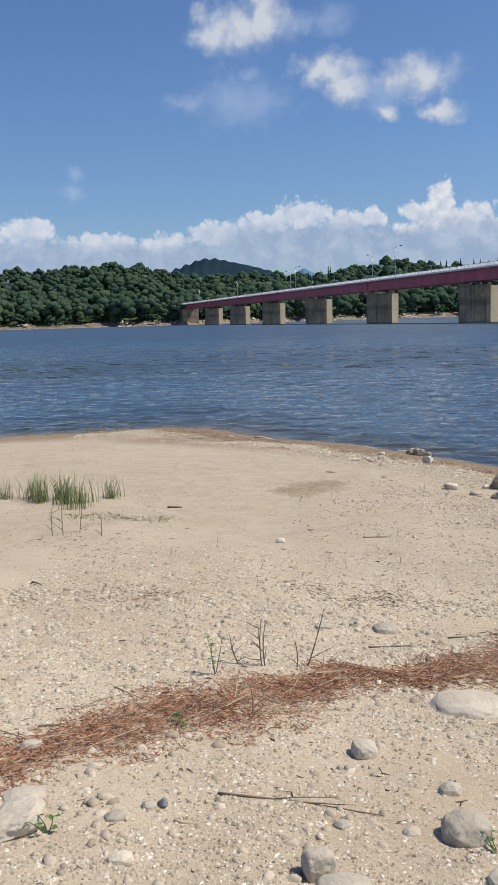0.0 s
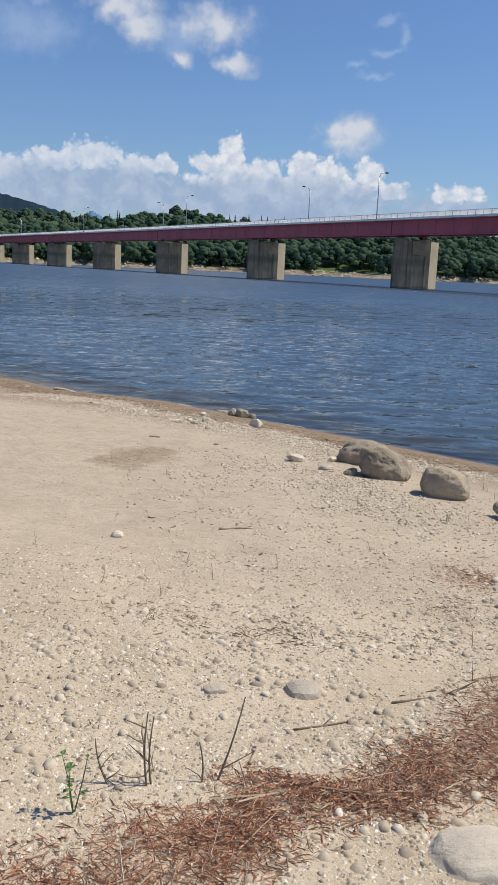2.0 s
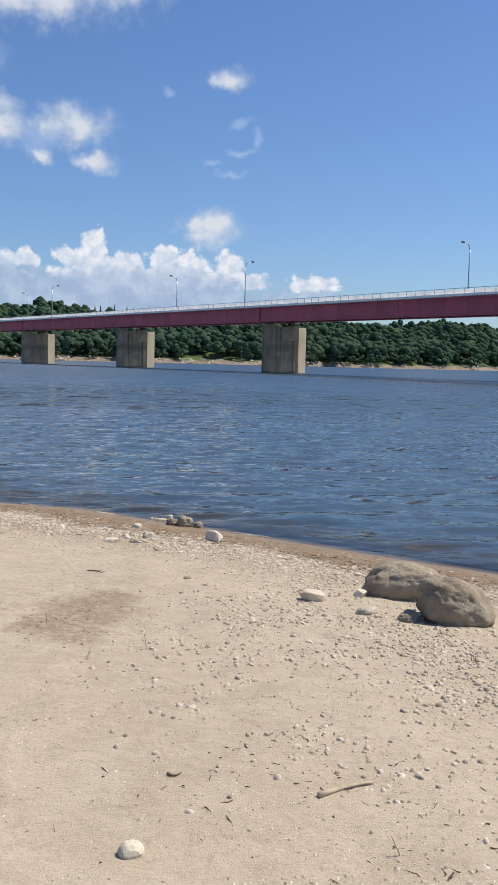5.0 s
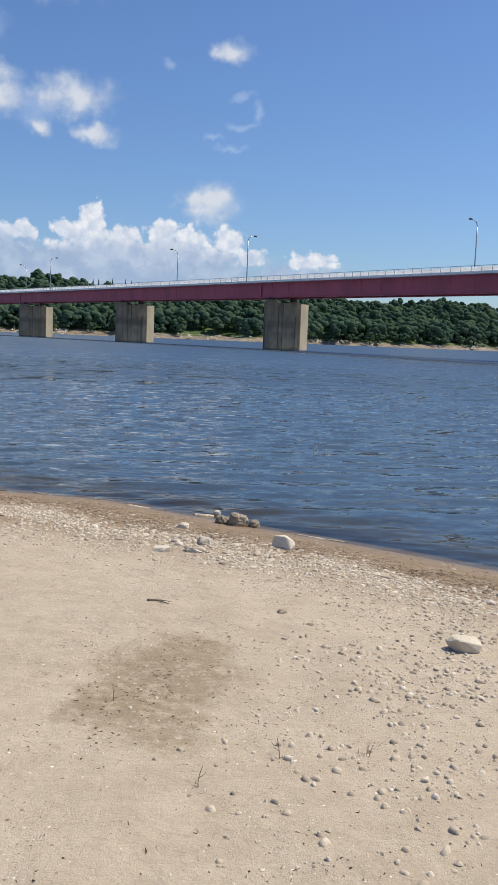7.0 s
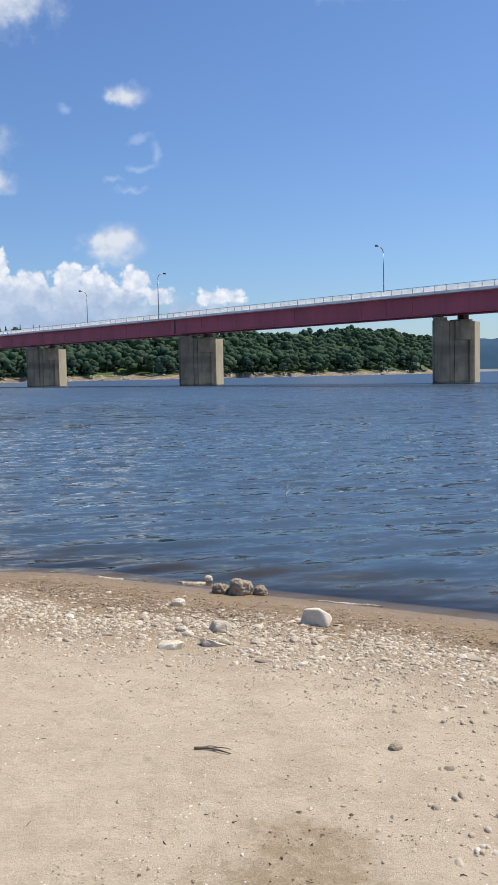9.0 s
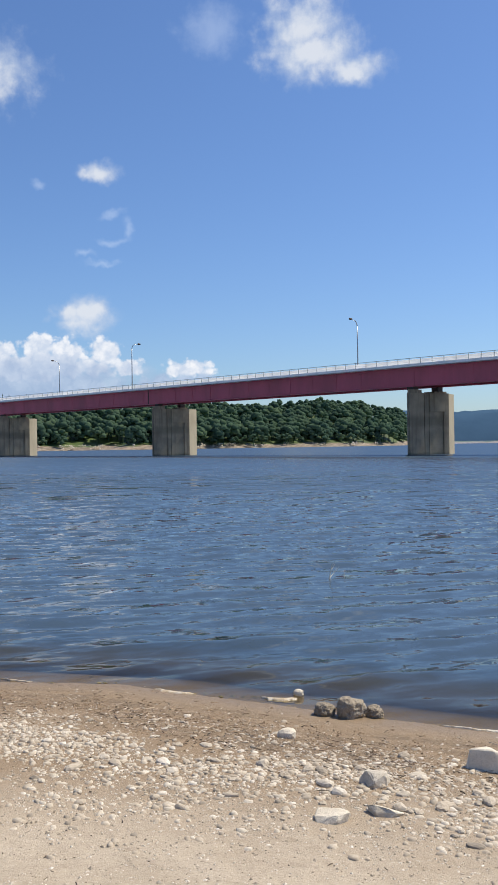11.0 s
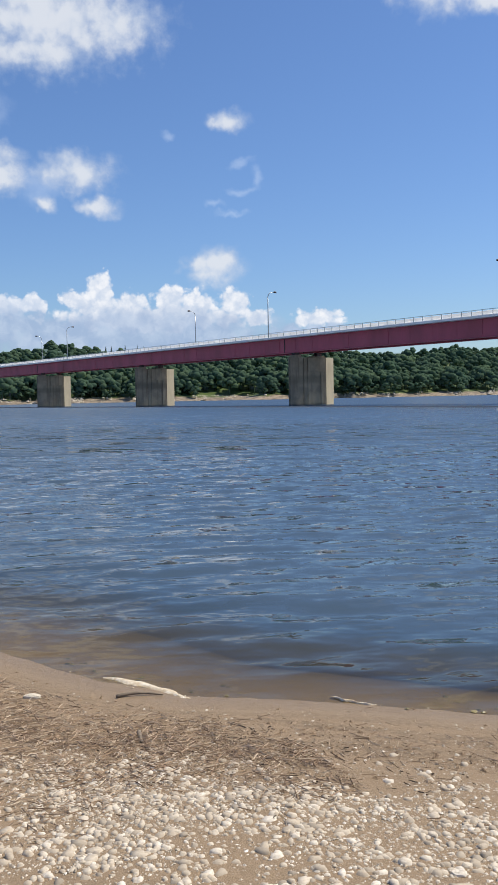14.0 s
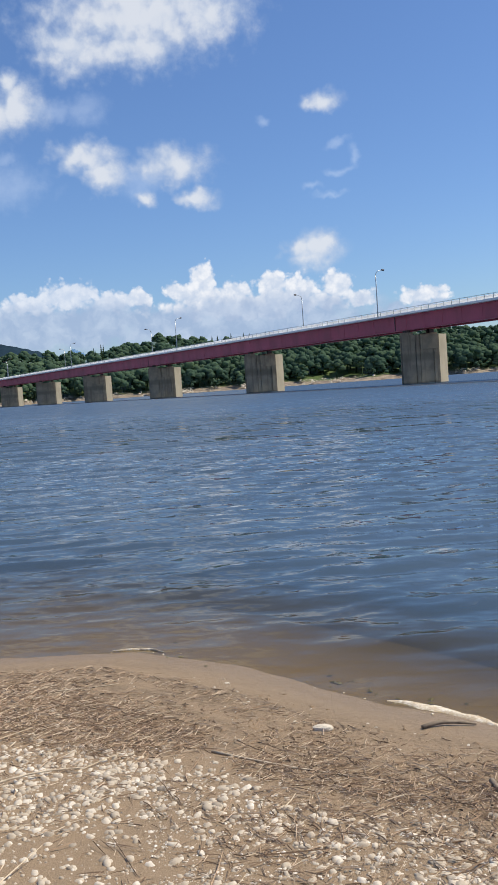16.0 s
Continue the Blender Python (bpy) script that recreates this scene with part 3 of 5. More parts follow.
gx, gy, quads = sheet(spaced(-9, 20, 0.19, 2900), spaced(8.5, 37, 0.075, 2900))
deep = np.maximum(0.0, -ground_z(gx, gy))
swell = np.clip(deep / 0.16, 0, 1) * np.interp(np.hypot(gx - 3, gy - 14), (17, 33), (1, 0))
wave_rng = np.random.default_rng(3)
wz = np.zeros(gx.shape)
for length, steep in ((2.6, 0.02), (1.6, 0.03), (1.05, 0.045), (0.8, 0.055), (0.66, 0.06), (0.55, 0.065), (0.47, 0.065), (0.41, 0.065), (0.36, 0.065), (0.32, 0.06), (0.29, 0.06), (0.26, 0.05)):
    a = radians(78) + wave_rng.normal(0, 0.42)
    k = 2 * math.pi / length
    phase = k * (gx * math.cos(a) + gy * math.sin(a)) + 1.6 * np.sin(0.9 * gx / length ** 0.5 + 0.5 * gy + wave_rng.uniform(0, 6)) + wave_rng.uniform(0, 6)
    group = 0.55 + 0.45 * np.sin(gx * 0.55 / length ** 0.5 + gy * 0.35 + wave_rng.uniform(0, 6))
    wz += 1.25 * steep * length / (2 * math.pi) * (np.sin(phase) + 0.35 * np.sin(2 * phase + 0.6)) * group
wz *= swell
water = new("water", mesh_of("water", np.stack([gx, gy, wz], 1), quads, WATER, True, depth=deep))
tagged(water, "rippled blue lake water, brown in the shallows", "lake", kind="structure")


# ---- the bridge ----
# lighter copy of the pier concrete, with sunlight put into its colour
SUNLIT_CONCRETE = plain("sunlit_concrete", (0.50, 0.43, 0.30), (0.40, 0.34, 0.24), 0.9, 0.5, grain=(1, 1, 0.4))
PIER = Vector((85.58, 109.84, 0))          # water-level corner of the first pier
SPAN = Vector((-16.456, 57.777, 0))
ALONG = SPAN.normalized()
ACROSS = Vector((ALONG.y, -ALONG.x, 0))
AXES = Matrix(((ACROSS.x, ALONG.x, 0, PIER.x), (ACROSS.y, ALONG.y, 0, PIER.y), (0, 0, 1, 0), (0, 0, 0, 1)))
LENGTH = SPAN.length
START, END = -1.6 * LENGTH, 8.22 * LENGTH   # ends of the deck along the bridge

bridge = tagged(new("bridge"), "long red steel girder road bridge on concrete piers", "bridge")
bridge.matrix_world = AXES
NEAR_EDGE, FAR_EDGE = 0.3, 9.3


def bridge_part(name, mat, boxes, label="", parent=bridge):
    bm = bmesh.new()
    for b in boxes:
        box(bm, *b)
    return part(name, bm, mat, parent, label)


bridge_part("deck_slab", PARAPET, [(NEAR_EDGE, FAR_EDGE, START, END, 13.22, 13.50)], "pale concrete deck slab")
bridge_part("road_surface", ASPHALT, [(NEAR_EDGE + 0.45, FAR_EDGE - 0.45, START, END, 13.504, 13.58)], "grey asphalt road surface")
for x0 in (NEAR_EDGE + 0.1, FAR_EDGE - 0.15):
    bridge_part("kerb", PARAPET, [(x0 - 0.1, x0 + 0.25, START, END, 13.504, 13.62)], "pale concrete kerb")
    panels = [(x0, x0 + 0.03, y + 0.05, y + 1.95, 13.5, 14.26) for y in np.arange(START, END - 2, 2.0)]
    bridge_part("parapet", MILKY, panels, "row of milky white parapet panels")
    rails = [(x0 - 0.01, x0 + 0.06, START, END, 14.42, 14.49)]
    rails += [(x0 - 0.02, x0 + 0.05, y - 0.045, y + 0.045, 13.62, 14.43) for y in np.arange(START, END, 2.0)]
    bridge_part("railing", GALVANISED, rails, "thin grey steel railing")
for x0 in (1.75, 6.75):
    side = [(x0, x0 + 0.5, START, END, 10.42, 13.22)]
    girder = bridge_part("girder", RED_STEEL, side, "faded dark red steel girder")
    bridge_part("flange", RED_STEEL, [(x0 - 0.2, x0 + 0.7, START, END, 10.3, 10.42)], parent=girder)
    ribs = [(x0 - 0.04, x0, y, y + 0.05, 10.43, 13.2) for y in np.arange(START + 1, END, 5.0)]
    for rib in ribs:
        bridge_part("stiffener", RED_STEEL, [rib], parent=girder)
    for k in range(-1, 9, 2):
        bridge_part("splice_plate", DARK_STEEL, [(x0 - 0.09, x0 - 0.045, LENGTH * k + 3.0, LENGTH * k + 3.25, 10.3, 13.2)], parent=girder)
for y in np.arange(START + 3, END, 6.0):
    bridge_part("cross_beam", RED_STEEL, [(2.26, 6.74, y, y + 0.3, 11.4, 12.6)])

TO_BRIDGE = AXES.inverted()


def across(x, y):
    """A point given east and north of a pier's corner, in the bridge's own axes."""
    p = TO_BRIDGE.to_3x3() @ Vector((x, y, 0))
    return p.x, p.y


def pier(k):
    base = k * LENGTH

    def at(points):
        return [(p[0], p[1] + base) for p in (across(*q) for q in points)]

    bm = bmesh.new()
    # skewed wall with chamfered ends, standing in the lake
    prism(bm, at([(0, 0), (8.2, 0.05), (8.2, 3.0), (2.4, 3.0)]), -6, 9.35)
    wall = part("pier", bm, CONCRETE, bridge, "water-stained grey concrete bridge pier")
    for outline, z0, z1 in (([(0.3, 0.15), (2.9, 0.15), (2.9, 2.7), (2.3, 2.7)], 9.35, 9.85), ([(5.6, 0.3), (8.0, 0.3), (8.0, 2.7), (5.6, 2.7)], 9.35, 9.62)):
        bm = bmesh.new()
        prism(bm, at(outline), z0, z1)
        part("bearing_plinth", bm, CONCRETE, wall)
    for outline, z0 in (([(1.6, 0.6), (2.6, 0.6), (2.6, 2.0), (1.6, 2.0)], 9.85), ([(6.5, 0.6), (7.5, 0.6), (7.5, 2.0), (6.5, 2.0)], 9.62)):
        bm = bmesh.new()
        prism(bm, at(outline), z0, 10.3)
        part("bearing", bm, DARK_STEEL, wall, "dark steel bearing")
    # end facet takes the lighter colour, so its sunlit look is painted
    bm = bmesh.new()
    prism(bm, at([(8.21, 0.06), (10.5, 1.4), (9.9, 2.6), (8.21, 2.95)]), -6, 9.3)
    part("pier_nose", bm, SUNLIT_CONCRETE, wall, "concrete end of the pier, sunlit tone in its colour")
    # raised front panels leave a tall recess below the cap
    for x0, x1, z0, z1, out in ((0.25, 3.0, -1, 9.3, 0.22), (4.1, 7.65, 6.5, 9.3, 0.38), (3.24, 4.06, -1, 9.2, 0.10), (4.1, 5.6, -1, 6.46, 0.16), (7.0, 7.65, -1, 6.46, 0.16)):
        bm = bmesh.new()
        prism(bm, at([(x0, -out), (x1, -out), (x1, 0.06), (x0, 0.06)]), z0, z1)
        part("front_panel", bm, CONCRETE, wall)


for k in range(-1, 8):
    pier(k)
bm = bmesh.new()
box(bm, -0.5, 10.2, END - 9, END + 14, -2, 10.3)
part("abutment", bm, CONCRETE, bridge, "grey concrete abutment on the far bank")


def street_lamp(x, y, reach):
    """A tall pole with a curved arm over the road."""
    lamp = tagged(new("street_lamp"), "slender grey street lamp with curved arm on the bridge", "street lamp", "bridge lamps")
    lamp.matrix_world = AXES @ Matrix.Translation((x, y, 14.2))
    bm = bmesh.new()
    tube(bm, [(0, 0, -0.7), (0, 0, 0.3), (0, 0, 4), (0, 0, 7.6)], [0.13, 0.12, 0.10, 0.08], 8)
    part("pole", bm, GALVANISED, lamp, smooth=True)
    bm = bmesh.new()
    tube(bm, [(0, 0, 7.55), (reach * 0.12, 0, 8.1), (reach * 0.4, 0, 8.45), (reach, 0, 8.6)], [0.08, 0.07, 0.06, 0.05], 6)
    part("arm", bm, GALVANISED, lamp, smooth=True)
    bm = bmesh.new()
    tube(bm, [(reach * 0.95, 0, 8.62), (reach * 1.1, 0, 8.65), (reach * 1.4, 0, 8.63), (reach * 1.5, 0, 8.6)], [0.08, 0.17, 0.17, 0.06], 8)
    part("lamp_head", bm, DARK_STEEL, lamp, "dark lamp head", smooth=True)


for s in (-0.4, 1.11, 2.65, 4.21, 5.75, 7.3):
    street_lamp(NEAR_EDGE + 0.1, s * LENGTH, 1.5)
for s in (-1.2, 0.31, 1.81, 3.31, 4.81, 6.33, 7.96):
    street_lamp(FAR_EDGE - 0.1, s * LENGTH - 2.47, -1.5)


# ---- woods across the lake ----
rng = np.random.default_rng(5)


def ball():
    bm = bmesh.new()
    bmesh.ops.create_icosphere(bm, subdivisions=2, radius=1.0)
    # the underside of a bough stays hidden
    v, f = np.array([x.co[:] for x in bm.verts]), [[x.index for x in face.verts] for face in bm.faces if face.calc_center_median().z > -0.42]
    bm.free()
    return v, f


BALL = ball()


def leafy_crown(boughs, tufts):
    """Vertices and triangles of a broadleaf crown: rounded boughs heaped into a dome, each fringed with leaf tufts."""
    verts, faces = [], []
    for k in range(boughs):
        up = 1 - 1.25 * k / boughs
        a = 2.4 * k + rng.uniform(-0.4, 0.4)
        out = math.sqrt(max(0.0, 1 - up * up)) * rng.uniform(0.5, 0.8)
        b = np.array((math.cos(a) * out, math.sin(a) * out, up * 0.72 - 0.08 + rng.normal(0, 0.07)))
        size = rng.uniform(0.27, 0.43)
        i = len(verts)
        verts += list(b + BALL[0] * size * (1 + rng.normal(0, 0.13, (len(BALL[0]), 1))) * (1, 1, 0.85))
        faces += [tuple(i + q for q in t) for t in BALL[1]]
        for _ in range(tufts):
            d = rng.normal(size=3)
            d /= np.linalg.norm(d)
            d[2] = abs(d[2]) * 0.9 - 0.1
            c = b + d * size * rng.uniform(0.92, 1.1)
            t = np.cross(d, rng.normal(size=3))
            t /= np.linalg.norm(t) + 1e-6
            u, r = np.cross(d, t), rng.uniform(0.05, 0.10)
            i = len(verts)
            verts += [c + r * t * 1.2, c - r * (t * 0.6 - u), c - r * (t * 0.6 + u), c + d * r * 0.7]
            faces += [(i, i + 1, i + 3), (i + 1, i + 2, i + 3), (i + 2, i, i + 3)]
    v = np.array(verts)
    # trunk
    i = len(v)
    trunk = np.array([(0.05, 0, 0.1), (-0.03, 0.04, 0.1), (-0.03, -0.04, 0.1), (0.06, 0, -1.3), (-0.04, 0.05, -1.3), (-0.04, -0.05, -1.3)])
    faces += [(i, i + 1, i + 3), (i + 1, i + 4, i + 3), (i + 1, i + 2, i + 4), (i + 2, i + 5, i + 4), (i + 2, i, i + 5), (i, i + 3, i + 5)]
    return np.concatenate([v, trunk]), np.array(faces)


def fir_crown():
    verts, faces = [(0, 0, 1.0), (0, 0, -1.0)], []
    for level in range(9):
        z, r = 0.92 - 0.2 * level, 0.05 + 0.037 * level
        for k in range(7):
            a = 2 * math.pi * (k + rng.uniform(-0.3, 0.3)) / 7
            q = r * rng.uniform(0.75, 1.2)
            i = len(verts)
            verts += [(0, 0, z + 0.12), (q * math.cos(a - 0.4), q * math.sin(a - 0.4), z - 0.1), (q * 1.15 * math.cos(a), q * 1.15 * math.sin(a), z - 0.16), (q * math.cos(a + 0.4), q * math.sin(a + 0.4), z - 0.1)]
            faces += [(i, i + 1, i + 2), (i, i + 2, i + 3)]
    return np.array(verts), np.array(faces)


def woods(name, label, mat, crowns, spots):
    """One object out of many crowns. Each spot: x, y, height of the crown's middle, half width, half height, tone."""
    vs, fs, tones, n = [], [], [], 0
    for x, y, z, r, h, tone in spots:
        v, f = crowns[rng.integers(len(crowns))]
        a = rng.uniform(0, 6.3)
        c, s = math.cos(a), math.sin(a)
        p = np.stack([(v[:, 0] * c - v[:, 1] * s) * r + x, (v[:, 0] * s + v[:, 1] * c) * r + y, v[:, 2] * h + z], 1)
        vs.append(p)
        fs.append(f + n)
        tones.append(np.full(len(p), tone))
        n += len(p)
    ob = new(name, mesh_of(name, np.concatenate(vs), np.concatenate(fs), mat, True, tone=np.concatenate(tones)))
    return tagged(ob, label, "forest", kind="stuff")


crowns = [leafy_crown(10, 9) for _ in range(6)] + [leafy_crown(8, 10) for _ in range(4)]
low_crowns = [leafy_crown(5, 12) for _ in range(4)]
broad, firs, edge_trees = [], [], []


def shore_distance(a):
    return float(np.interp(a, FAR_AZ, FAR_R)) + 6 * math.sin(a * 3.1) + 3 * math.sin(a * 9.7)


for d, step in ((9, 0.50), (16, 0.60), (27, 0.62), (40, 0.64), (55, 0.66), (71, 0.66), (87, 0.62), (103, 0.54), (118, 0.46), (130, 0.46)):
    for az in np.arange(-30, 40.9, step):
        a = az + rng.uniform(-0.3, 0.3) * step / 0.5
        r = shore_distance(a) + d + rng.uniform(-4, 4) * (0.5 if d < 20 else 1)
        if a > 40.6 or (17.5 < a < 21.5 and d < 22):
            continue
        x, y = r * math.sin(radians(a)), r * math.cos(radians(a))
        z = height_at(x, y)
        tone = float(np.clip(rng.normal(0.42, 0.26), 0, 1))
        if d > 100 and (11.8 < a < 17 or 2 < a < 5) and rng.uniform() < 0.8:
            firs.append((x, y, z + 5.5, 6.5, rng.uniform(6.0, 8.5), tone))
        elif d < 12:
            size = rng.uniform(2.2, 4.2)
            edge_trees.append((x, y, z + size * 0.9, size * 1.15, size, tone))
        else:
            size = rng.uniform(5.6, 8.6) * (0.75 if d > 95 else 1.0)
            broad.append((x, y, z + size * 0.95, size, size * rng.uniform(0.85, 1.15), tone))
woods("shore_bushes", "low green bushes and young trees along the far bank", WOODS, low_crowns, edge_trees)
woods("far_broadleaf_woods", "dense dark green broadleaf woods on the far shore", WOODS, crowns, broad)
woods("far_conifers", "row of dark conifers along the ridge", CONIFERS, [fir_crown() for _ in range(4)], firs)


def far_hill(name, az0, az1, r, peak, mat, label, shape):
    """A wooded hill in the distance, as an arc of rising ground."""
    azs = np.linspace(az0, az1, 90)
    rows = []
    for k, (dr, part_of) in enumerate(((0, 0.0), (60, 0.45), (160, 0.85), (260, 1.0), (420, 0.8))):
        u = (azs - az0) / (az1 - az0)
        h = np.interp(u, *shape) * peak * part_of + part_of * peak * 0.012 * np.sin(azs * 37 + k) + part_of * peak * 0.01 * np.sin(azs * 83 + 2 * k)
        rows.append(np.stack([(r + dr) * np.sin(np.radians(azs)), (r + dr) * np.cos(np.radians(azs)), h - (3 if k == 0 else 0)], 1))
    v = np.concatenate(rows)
    i = (np.arange(4)[:, None] * 90 + np.arange(89)[None, :]).ravel()
    ob = new(name, mesh_of(name, v, np.stack([i, i + 1, i + 91, i + 90], 1), mat, True))
    return tagged(ob, label, "hill", kind="structure")


# both blue hill colours have the haze of distance mixed in
HAZED_HILL = plain("hazed_woods", (0.020, 0.038, 0.056), (0.015, 0.030, 0.046), 0.95, 0.012, shine=0.0)
PALE_HILL = plain("hazy_mountain", (0.10, 0.19, 0.33), (0.085, 0.165, 0.30), 0.95, 0.004, shine=0.0)
MEADOW = plain("far_meadow", (0.13, 0.19, 0.07), (0.10, 0.15, 0.06), 0.95, 0.02)
far_hill("backdrop_hill", -8.5, 3.5, 1250, 108, HAZED_HILL, "wooded hill behind the shore, blue haze in its colour", ((0, 0.25, 0.42, 0.5, 0.68, 0.85, 1), (0, 0.80, 0.98, 0.98, 0.86, 0.72, 0.3)))
far_hill("backdrop_mountain", 0.8, 5.0, 3400, 205, PALE_HILL, "pale blue hazy mountain far away", ((0, 0.35, 0.55, 0.7, 1), (0.55, 0.85, 1.0, 0.9, 0.6)))
# the ridge's blue is distance haze, given as base colour
far_hill("backdrop_ridge", 37, 75, 2300, 112, plain("hazed_ridge", (0.055, 0.105, 0.17), (0.045, 0.088, 0.145), 0.95, 0.008, shine=0.0), "wooded ridge beyond the water, blue haze in its colour", ((0, 0.1, 0.16, 0.4, 0.7, 1), (0.9, 0.84, 0.8, 0.95, 0.7, 0.8)))


# ---- stones on the beach ----
def ico(level):
    bm = bmesh.new()
    bmesh.ops.create_icosphere(bm, subdivisions=level, radius=1.0)
    bm.verts.ensure_lookup_table()
    v = np.array([x.co[:] for x in bm.verts])
    f = np.array([[x.index for x in face.verts] for face in bm.faces])
    bm.free()
    return v, f


ICO2, ICO5 = ico(2), ico(5)


def facets(seed, points=15):
    """An angular lump: the hull of a few points."""
    r = np.random.default_rng(seed)
    bm = bmesh.new()
    for p in r.normal(size=(points, 3)):
        bm.verts.new(Vector(p).normalized())
    out = bmesh.ops.convex_hull(bm, input=bm.verts)
    bmesh.ops.delete(bm, geom=[g for g in out["geom_interior"] if isinstance(g, bmesh.types.BMVert)], context="VERTS")
    bmesh.ops.triangulate(bm, faces=bm.faces)
    bmesh.ops.bevel(bm, geom=bm.edges[:], offset=0.06, segments=1, affect="EDGES")
    bmesh.ops.triangulate(bm, faces=bm.faces)
    bm.verts.ensure_lookup_table()
    bm.verts.index_update()
    v, f = np.array([x.co[:] for x in bm.verts]), np.array([[x.index for x in face.verts] for face in bm.faces])
    bm.free()
    return v, f


def rock(label, x, y, size, turn=0.0, mat=GREY_STONE, seed=0, rough=0.16, blocky=0.0, sink=0.25, name="stone", group="", lean=(0, 0), water_level=None, base=ICO5, pitted=0.0):
    """A weathered stone of the given full width, depth and height, partly sunk into the ground."""
    v, f = base
    v = v.copy()
    if blocky:
        big = np.abs(v).max(1, keepdims=True)
        v = v * (1 - blocky) + v / big * blocky * 0.82
    shift = Vector((seed * 7.3, seed * 3.1, seed * 1.7))
    for i, p in enumerate(v):
        q = Vector(p)
        d = noise.fractal(q * 0.9 + shift, 0.8, 2.2, 4) * rough + noise.noise(q * 3.7 + shift) * rough * 0.22
        if pitted:
            d -= pitted * max(0.0, noise.noise(q * 11 + shift) - 0.12) + pitted * 0.5 * max(0.0, noise.noise(q * 23 + shift) - 0.1)
        v[i] = p * (1 + d)
    v = v * (size[0] / 2, size[1] / 2, size[2] / 2)
    v[:, 2] += v[:, 0] * lean[0] + v[:, 1] * lean[1]
    low = v[:, 2].min() + sink * size[2]
    v[:, 2] = np.maximum(v[:, 2] - low, -0.03)
    ob = new(name, mesh_of(name, v, f, mat, len(f) > 300))
    z = height_at(x, y) if water_level is None else water_level
    ob.matrix_world = pose(x, y, z - 0.004, 0, 0, turn)
    return tagged(ob, label, "rock" if name != "stone" else "stone", group)


rock("large pitted grey boulder with a flat pale top", 4.02, 8.42, (0.62, 0.46, 0.34), -27, BOULDER, 1, 0.2, 0.35, 0.22, "boulder", pitted=0.10, lean=(0.08, 0))
rock("large pitted wedge-shaped boulder leaning on another", 3.92, 7.62, (0.53, 0.42, 0.39), -27, BOULDER, 2, 0.16, 0.15, 0.22, "boulder", pitted=0.12, lean=(-0.26, 0))
rock("squat blocky brown-grey boulder on the sand", 4.20, 6.80, (0.47, 0.40, 0.34), -27, BOULDER, 3, 0.16, 0.25, 0.22, "boulder", pitted=0.07, lean=(-0.06, 0))
rock("dark angular rock standing beside the log", 4.40, 5.56, (0.25, 0.22, 0.36), 20, DARK_STONE, 4, 0.03, 0.25, 0.22, "angular_rock", base=facets(44, 17), lean=(0.1, 0))
rock("pale rock standing in the shallow lake", 9.88, 11.12, (0.30, 0.26, 0.30), 15, PALE_STONE, 5, 0.03, 0.2, 0.12, "lake_rock", water_level=-0.03, base=facets(5))
rock("pale wedge of rock in the shore gravel", 3.50, 11.34, (0.27, 0.24, 0.20), -20, PALE_STONE, 6, 0.03, 0.1, 0.3, "shore_rock", base=facets(16, 13))
rock("flat pale stone slab in the shore gravel", 2.62, 11.02, (0.20, 0.16, 0.09), 10, PALE_STONE, 7, 0.03, 0.3, 0.3, base=facets(7))
rock("flat pale stone slab in the shore gravel", 2.36, 11.06, (0.19, 0.14, 0.09), -30, PALE_STONE, 8, 0.03, 0.3, 0.3, base=facets(8))
rock("broad grey stone in the shore gravel", 2.82, 11.36, (0.30, 0.2, 0.12), -12, GREY_STONE, 9, 0.03, 0.2, 0.3, base=facets(9))
rock("brown mossy rock at the water's edge", 3.62, 12.66, (0.19, 0.17, 0.17), 10, BOULDER, 10, 0.3, 0.2, 0.25, "shore_rock", pitted=0.08, water_level=0.0)
rock("brown mossy rock at the water's edge", 3.50, 12.77, (0.15, 0.13, 0.13), 40, BOULDER, 11, 0.3, 0.2, 0.25, "shore_rock", pitted=0.08, water_level=0.0)
rock("small brown rock at the water's edge", 3.77, 12.60, (0.13, 0.12, 0.10), 70, BOULDER, 12, 0.3, 0.2, 0.25, "shore_rock", pitted=0.08, water_level=0.0)
rock("white chalky stone beside the boulders", 3.22, 8.36, (0.21, 0.18, 0.13), 15, PALE_STONE, 13, 0.03, 0.2, 0.25, "white_rock", base=facets(13))
rock("white chalky stone beside the boulders", 3.66, 8.42, (0.15, 0.12, 0.09), 65, PALE_STONE, 14, 0.03, 0.2, 0.25, "white_rock", base=facets(14))
rock("low grey stone near the boulders", 3.42, 7.9, (0.17, 0.12, 0.07), 15, GREY_STONE, 15, 0.2, 0.2, 0.3)
rock("dark low stone against the boulder", 3.60, 7.66, (0.17, 0.13, 0.11), 35, BOULDER, 16, 0.2, 0.2, 0.3)
rock("rounded tan stone on gravelly sand", 1.30, 1.10, (0.11, 0.10, 0.085), 10, GREY_STONE, 17, 0.12, 0.3, 0.28)
rock("big flat grey stone half buried by the litter", 1.82, 1.60, (0.36, 0.25, 0.115), -8, GREY_STONE, 18, 0.1, 0.2, 0.45, "flat_stone")
rock("rounded grey river stone on the sand", 1.555, 0.50, (0.175, 0.155, 0.125), 15, GREY_STONE, 19, 0.1, 0.25, 0.32)
rock("upright pale grey stone", 1.065, 0.26, (0.105, 0.09, 0.115), 20, GREY_STONE, 20, 0.14, 0.3, 0.25)
rock("broad pale grey stone", 1.13, 0.12, (0.19, 0.15, 0.11), 0, GREY_STONE, 21, 0.1, 0.25, 0.25)
